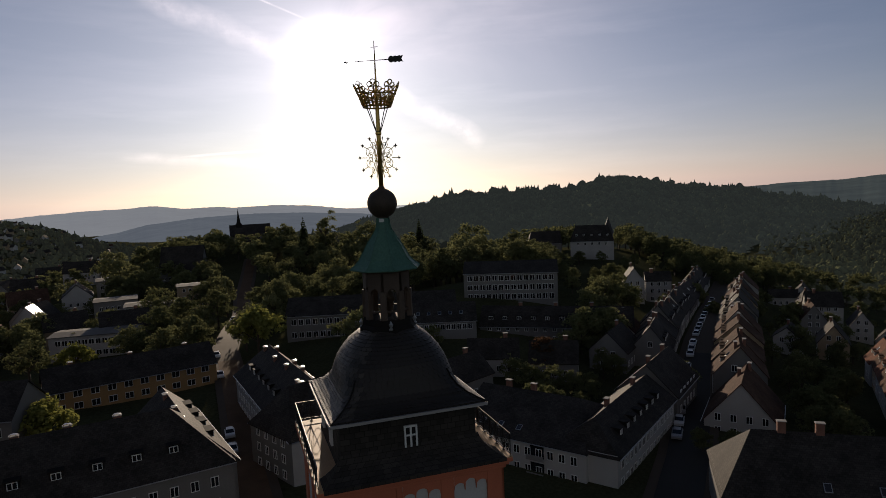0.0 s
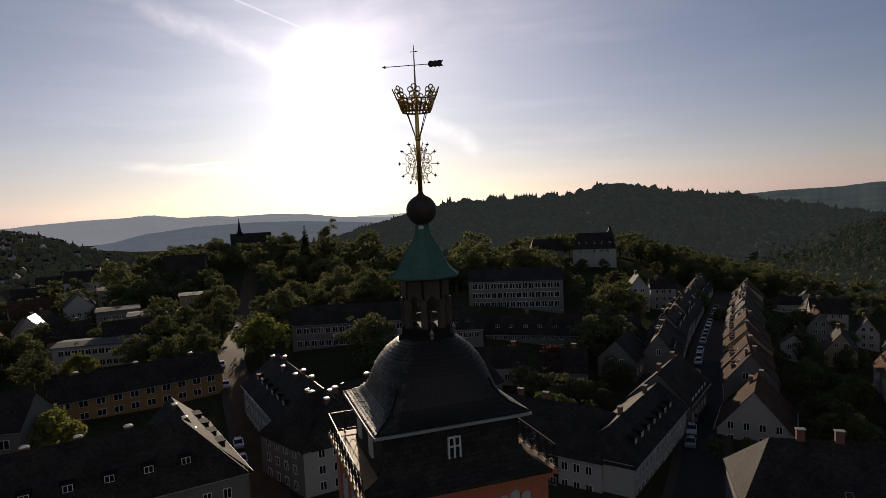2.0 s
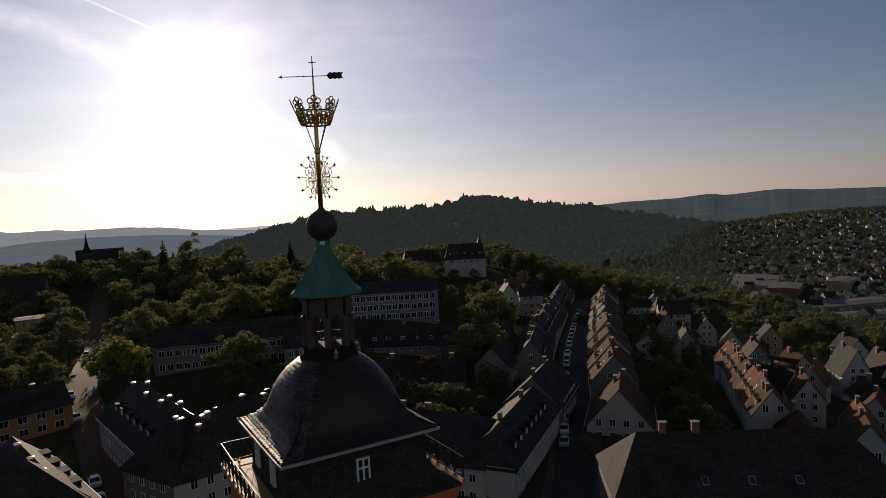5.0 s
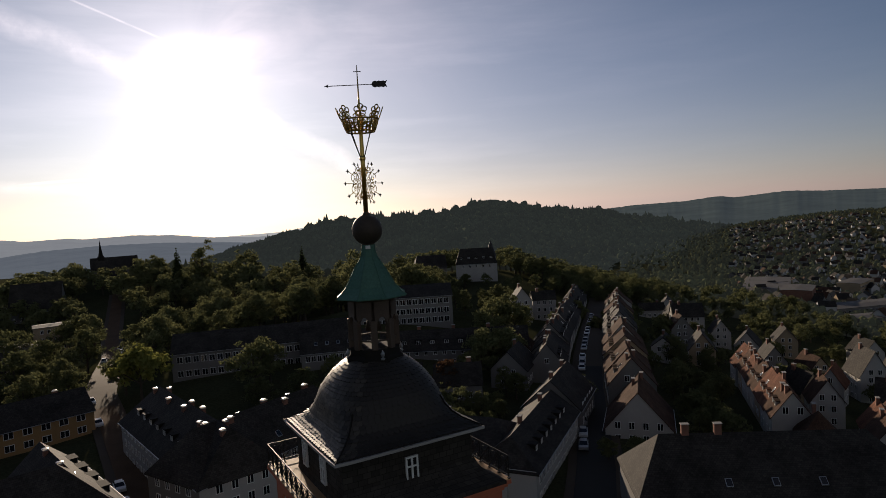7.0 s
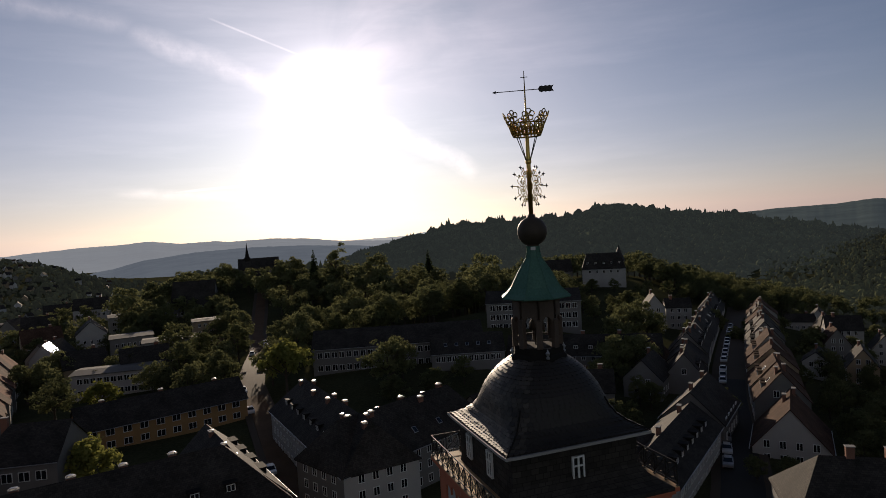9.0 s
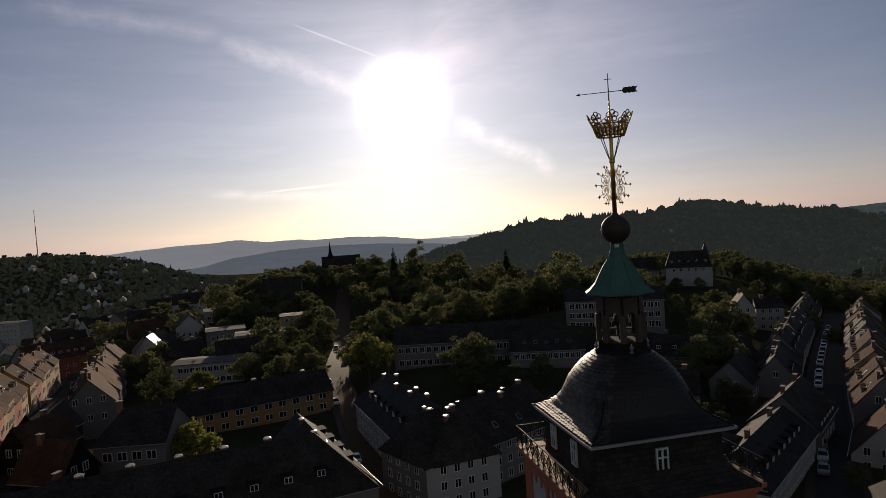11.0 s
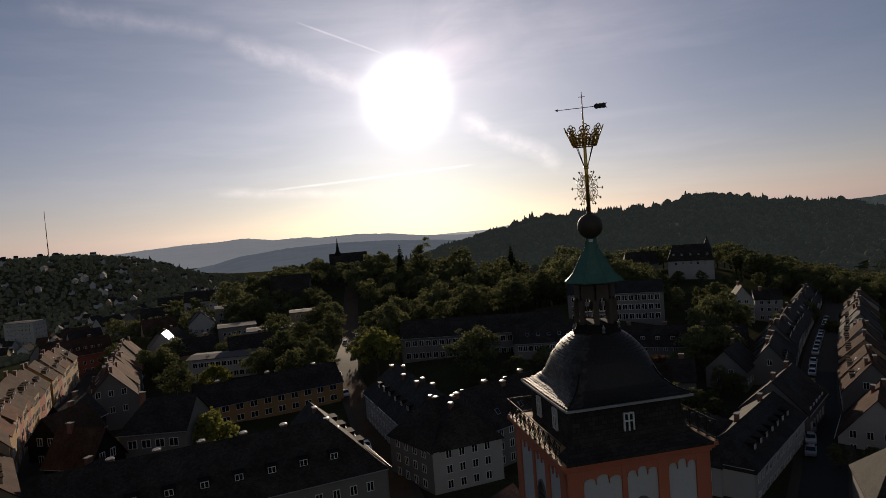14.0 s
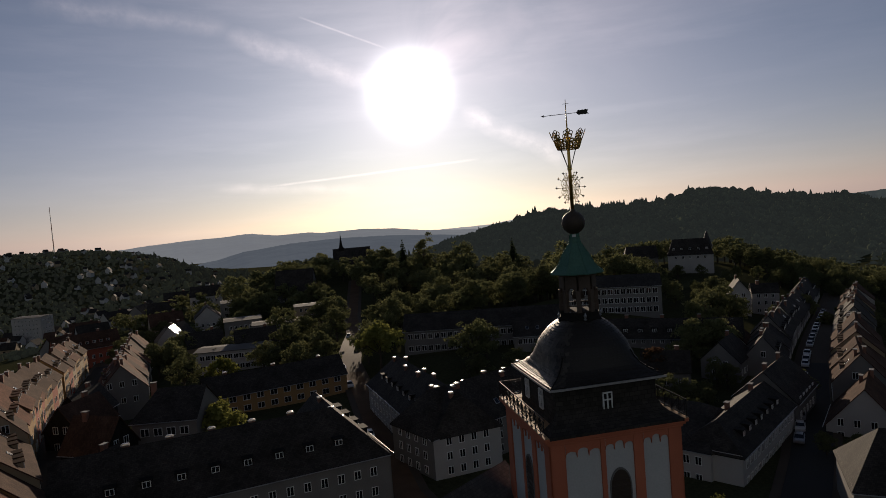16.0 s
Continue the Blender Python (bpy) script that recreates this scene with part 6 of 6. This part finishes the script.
for k in range(980):
    a, d = (rng.uniform(-36, -8), rng.uniform(560, 1380)) if k % 4 < 1 else (rng.uniform(54.5, 72), 640 + 1250 * rng.random())
    x, y = at_polar(a, d)
    kit = rng.choice(FAR_KITS)
    m = pose(x, y, ground_z(x, y) - 0.3, 0, 0, rng.uniform(0, 180)) @ Matrix.Scale(rng.uniform(0.6, 0.95), 4)
    items += [(kit[0], m), (kit[1], m)]
joined("far_houses", items, "many small far houses on the valley sides", "houses")

# ---- single trees ----
trng = random.Random(9)
for kind, x, y, size in (("round", 98, 133, 15.5), ("round", 104, 138, 15), ("round", 93, 129, 13.5), ("wide", 107, 134, 14), ("wide", 80, 109.5, 12), ("round", 85, 114, 12.5), ("round", 76, 107, 10.5), ("wide", 87, 109, 11.5), ("dark", 88, 116, 10), ("dark", 75, 101, 7), ("dark2", 84, 103, 8), ("dark", 110, 134, 11), ("light", -3, 138, 17), ("round", 1, 160, 15), ("dark", 4, 172, 16), ("round", 6, 186, 17), ("dark", 0, 177, 14), ("round", -6, 146, 15), ("round", 21, 124, 16), ("dark", 26, 129, 13),
                         ("wide", -33, 210, 15), ("tall", -11, 215, 19), ("round", -19, 172, 13), ("dark", -31, 172, 14), ("dark", -25, 190, 14), ("dark", -14, 190, 15), ("wide", -58, 290, 20), ("dark", -48, 270, 15), ("dark", -15, 240, 14),
                         ("light", -48.5, 149, 11), ("light", -39.5, 85, 13), ("copper", 60, 97, 10), ("bush", 47, 75, 7), ("light", 30, 31, 7), ("light", 33, 34, 6), ("light", 6, 45, 9), ("bush", 10, 48, 5), ("dark", 64, 49, 5), ("dark", 68, 47, 5),
                         ("dark", 20, 112, 9), ("dark", 30, 112, 9), ("round", 40, 120, 9), ("wide", 77, 203, 19), ("dark", 68, 196, 16), ("wide", 103, 246, 26), ("round", 67, 331, 26), ("tall", 44, 335, 27), ("fir", 31, 327, 24), ("fir", 103, 342, 24), ("fir", 60, 290, 18)):
    tree(kind, x, y, size, rng=trng)
# garden trees between the streets of the eastern quarter
for _ in range(26):
    x = trng.uniform(84, 140)
    tree(trng.choice(("dark", "dark2", "round", "dark")), x, 0.83 * x - 26 + trng.uniform(-6, 9), trng.uniform(6, 9.5), rng=trng, group="garden trees")
for _ in range(34):
    x, y = trng.uniform(120, 260), trng.uniform(10, 190)
    tree(trng.choice(("dark", "dark2", "bush", "dark", "round")), x, y, trng.uniform(5, 10), rng=trng, group="garden trees")


def before_castle(x, y):
    """The open slope below the castle."""
    return 30.0 < math.degrees(math.atan2(x + 14, y + 32)) < 34.6 and 262 < math.hypot(x + 14, y + 32) < 350


def wood(count, cx, cy, rx, ry, sizes, kinds, group):
    made = 0
    while made < count:
        a, q = trng.uniform(0, math.tau), math.sqrt(trng.random())
        x, y = cx + rx * q * math.cos(a), cy + ry * q * math.sin(a)
        if math.hypot(x - 4, y - 378) < 15 or (abs(x - 170) < 30 and 228 < y < 292) or abs(x + 6) < 7 and y < 300 or before_castle(x, y):
            continue
        if y > 262 or group in DENSE:
            kind = trng.choice(kinds)
            (trunk, crown), height = trng.choice(FAR_KINDS[kind]), KINDS[kind][1]
            k = trng.uniform(*sizes) / height
            m = pose(x, y, ground_z(x, y) - 0.2, 0, 0, trng.uniform(0, 360)) @ Matrix.Diagonal((k * 1.05, k * 1.05, k, 1))
            WOODS.extend([(trunk, m), (crown, m)])
        else:
            tree(trng.choice(kinds), x, y, trng.uniform(*sizes), rng=trng, group=group)
        made += 1


WOODS, DENSE = [], ("slope trees",)


MIX = ("round", "dark", "wide", "dark2", "round", "tall", "dark", "fir")
wood(120, 45, 312, 105, 58, (10, 15.5), MIX, "church hill trees")
wood(22, -35, 345, 35, 30, (10, 14), ("round", "dark", "wide"), "church hill trees")
wood(55, 95, 225, 60, 40, (12, 18), ("round", "dark", "wide", "dark2"), "park trees")
wood(36, 32, 205, 40, 30, (11, 16), ("round", "dark", "wide"), "park trees")
wood(44, 240, 240, 48, 42, (10, 15), ("dark", "dark2", "round"), "castle park trees")
wood(20, 195, 310, 45, 24, (12, 18), ("dark", "dark2", "round"), "castle park trees")
wood(20, 130, 200, 24, 26, (7, 11), ("dark", "round"), "castle park trees")


wood(40, -55, 215, 42, 75, (8, 13), ("round", "dark", "wide", "dark2"), "town trees")
wood(30, 300, 210, 70, 70, (8, 12), ("dark", "dark2", "round"), "slope trees")
wood(70, 262, 262, 62, 48, (10, 15), ("dark", "dark2", "round"), "slope trees")
wood(50, 330, 250, 60, 80, (10, 14), ("dark", "dark2", "round"), "slope trees")
wood(24, 205, 222, 26, 26, (7, 10), ("dark", "dark2"), "castle park trees")
wood(40, 300, 130, 60, 60, (7, 11), ("dark", "round"), "slope trees")
wood(18, 62, 88, 26, 20, (6, 9), ("dark", "round", "dark2"), "yard trees")
wood(60, 235, 110, 95, 85, (4, 8), ("dark", "bush", "dark2"), "slope trees")
wood(16, -20, 165, 18, 30, (8, 12), ("round", "dark"), "town trees")
wood(22, -110, 320, 45, 60, (8, 13), ("round", "dark", "wide"), "town trees")

for _ in range(30):
    a, d = trng.uniform(28.2, 37), trng.uniform(222, 330)
    tree(trng.choice(("dark", "round", "dark2")), *at_polar(a, d), trng.uniform(5, 8.5), rng=trng, group="castle park trees")

joined("woods", WOODS, "dense dark green trees on the hill behind the town", "woods")

# ---- far trees between the houses, too many to count ----
def far_trees(bands, mat, seed):
    r = random.Random(seed)
    verts, faces = [], []
    for n, a0, a1, d0, d1, power, big in bands:
        for _ in range(n):
            x, y = at_polar(r.uniform(a0, a1), d0 + (d1 - d0) * r.random() ** power)
            clump(r, big * r.uniform(4.5, 10), r.random() < 0.15, verts, faces, x, y, ground_z(x, y) - 1.0)
    return mesh_from("far_trees", verts, faces, mat)


# these trees glow weakly: haze added through their material
tagged(put("far_trees", far_trees([(10500, -42, -7, 420, 1400, 1.0, 0.52), (2600, -14, 14, 440, 1500, 1.0, 1.0), (5200, 51, 74, 380, 1700, 1.2, 0.62), (1900, 50, 78, 1500, 2700, 1.0, 0.8)], SIDE_GREEN_HAZED, 31)),
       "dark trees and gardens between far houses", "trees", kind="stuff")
tagged(put("far_trees", far_trees([(1700, 12, 55, 470, 800, 1.0, 1.0), (1900, 46, 61, 380, 1500, 1.2, 0.8)], SIDE_GREEN_HAZED, 32)), "dark trees at the foot of the wooded hill", "trees", kind="stuff")

# ---- mast on the western hill ----
mx, my = at_polar(-20.6, 1290)
mast = thing("radio_mast", mx, my, ground_z(mx, my), 0, "slender red and white radio mast on the hill", "mast")
for k in range(6):
    bm = bmesh.new()
    tube(bm, [(0, 0, -2 + k * 14), (0, 0, -2 + (k + 1) * 14)], 0.9 - 0.09 * k, 6)
    part("section", bm, PLASTER_RED if k % 2 else WHITE_PAINT, mast)

# ---- parked cars along the eastern street ----
def car_kit(paint):
    """Body with a rounded profile, glass cabin, four wheels."""
    side = [(-2.1, 0.35), (-2.15, 0.75), (-1.95, 0.92), (-1.0, 1.0), (1.25, 1.0), (2.05, 0.85), (2.15, 0.55), (2.1, 0.32)]
    cabin = [(-1.15, 0.98), (-0.45, 1.45), (0.95, 1.48), (1.7, 1.0)]

    def slab(pts, w, mat, name, tuck=0.0):
        verts = [(x, -w + (tuck if z > 1.3 else 0), z) for x, z in pts] + [(x, w - (tuck if z > 1.3 else 0), z) for x, z in pts]
        n = len(pts)
        faces = [tuple(reversed(range(n))), tuple(range(n, 2 * n))] + [(i, (i + 1) % n, n + (i + 1) % n, n + i) for i in range(n)]
        return mesh_from(name, verts, faces, mat)
    bm = bmesh.new()
    bmesh.ops.create_cone(bm, cap_ends=True, segments=12, radius1=0.33, radius2=0.33, depth=0.22, matrix=pose(0, 0, 0, 90))
    wheel = bpy.data.meshes.new("wheel")
    bm.to_mesh(wheel)
    bm.free()
    wheel.materials.append(TYRE)
    return slab(side, 0.88, paint, "body"), slab(cabin, 0.78, GLASS, "cabin_glass", 0.14), slab([(-0.42, 1.455), (0.92, 1.485), (0.9, 1.52), (-0.38, 1.5)], 0.62, paint, "roof_panel"), wheel


TYRE = material("tyre", (0.02, 0.02, 0.02), 0.8, 0.2, 2, 20, 0.0)
CARS = [(car_kit(material(f"{word}_car_paint", col, 0.3, 0.05, 1, 5, 0.0, spec=0.6)), word) for word, col in
        (("white", (0.75, 0.75, 0.74)), ("silver", (0.45, 0.46, 0.47)), ("dark", (0.03, 0.03, 0.035)), ("grey", (0.18, 0.18, 0.19)), ("blue", (0.04, 0.08, 0.18)))]
crng = random.Random(8)


def car(x, y, turn):
    (body, cabin, top, wheel), word = CARS[crng.choice((0, 1, 1, 2, 2, 2, 3, 3, 3, 4))]
    ob = thing("car", x, y, ground_z(x, y) + 0.38, turn, f"{word} parked car at the kerb of the street", "car", "parked cars")
    put("body", body, ob)
    put("cabin_glass", cabin, ob)
    put("roof_panel", top, ob)
    for sx in (-1.3, 1.35):
        for sy in (-0.8, 0.8):
            put("wheel", wheel, ob, pose(sx, sy, 0.33))


s = 50.0
while s < 205:
    x, y, turn = on_line(LANE_EAST, s)
    nx, ny = -math.sin(radians(turn)), math.cos(radians(turn))
    car(x + nx * 2.0, y + ny * 2.0, turn + crng.choice((0, 180)) + crng.uniform(-2, 2))
    s += crng.choice((6.0, 6.6, 7.4, 11.5))
for s, side in ((62, 1), (70, 1), (108, 1), (126, 1), (150, -1), (160, -1), (168, -1), (182, 1), (196, -1), (205, -1)):
    x, y, turn = on_line(LANE_MID, s)
    car(x - math.sin(radians(turn)) * 2.3 * side, y + math.cos(radians(turn)) * 2.3 * side, turn)
for s in (75, 96, 110, 131):
    x, y, turn = on_line(LANE_WEST, s)
    car(x + math.sin(radians(turn)) * 2.4, y - math.cos(radians(turn)) * 2.4, turn)
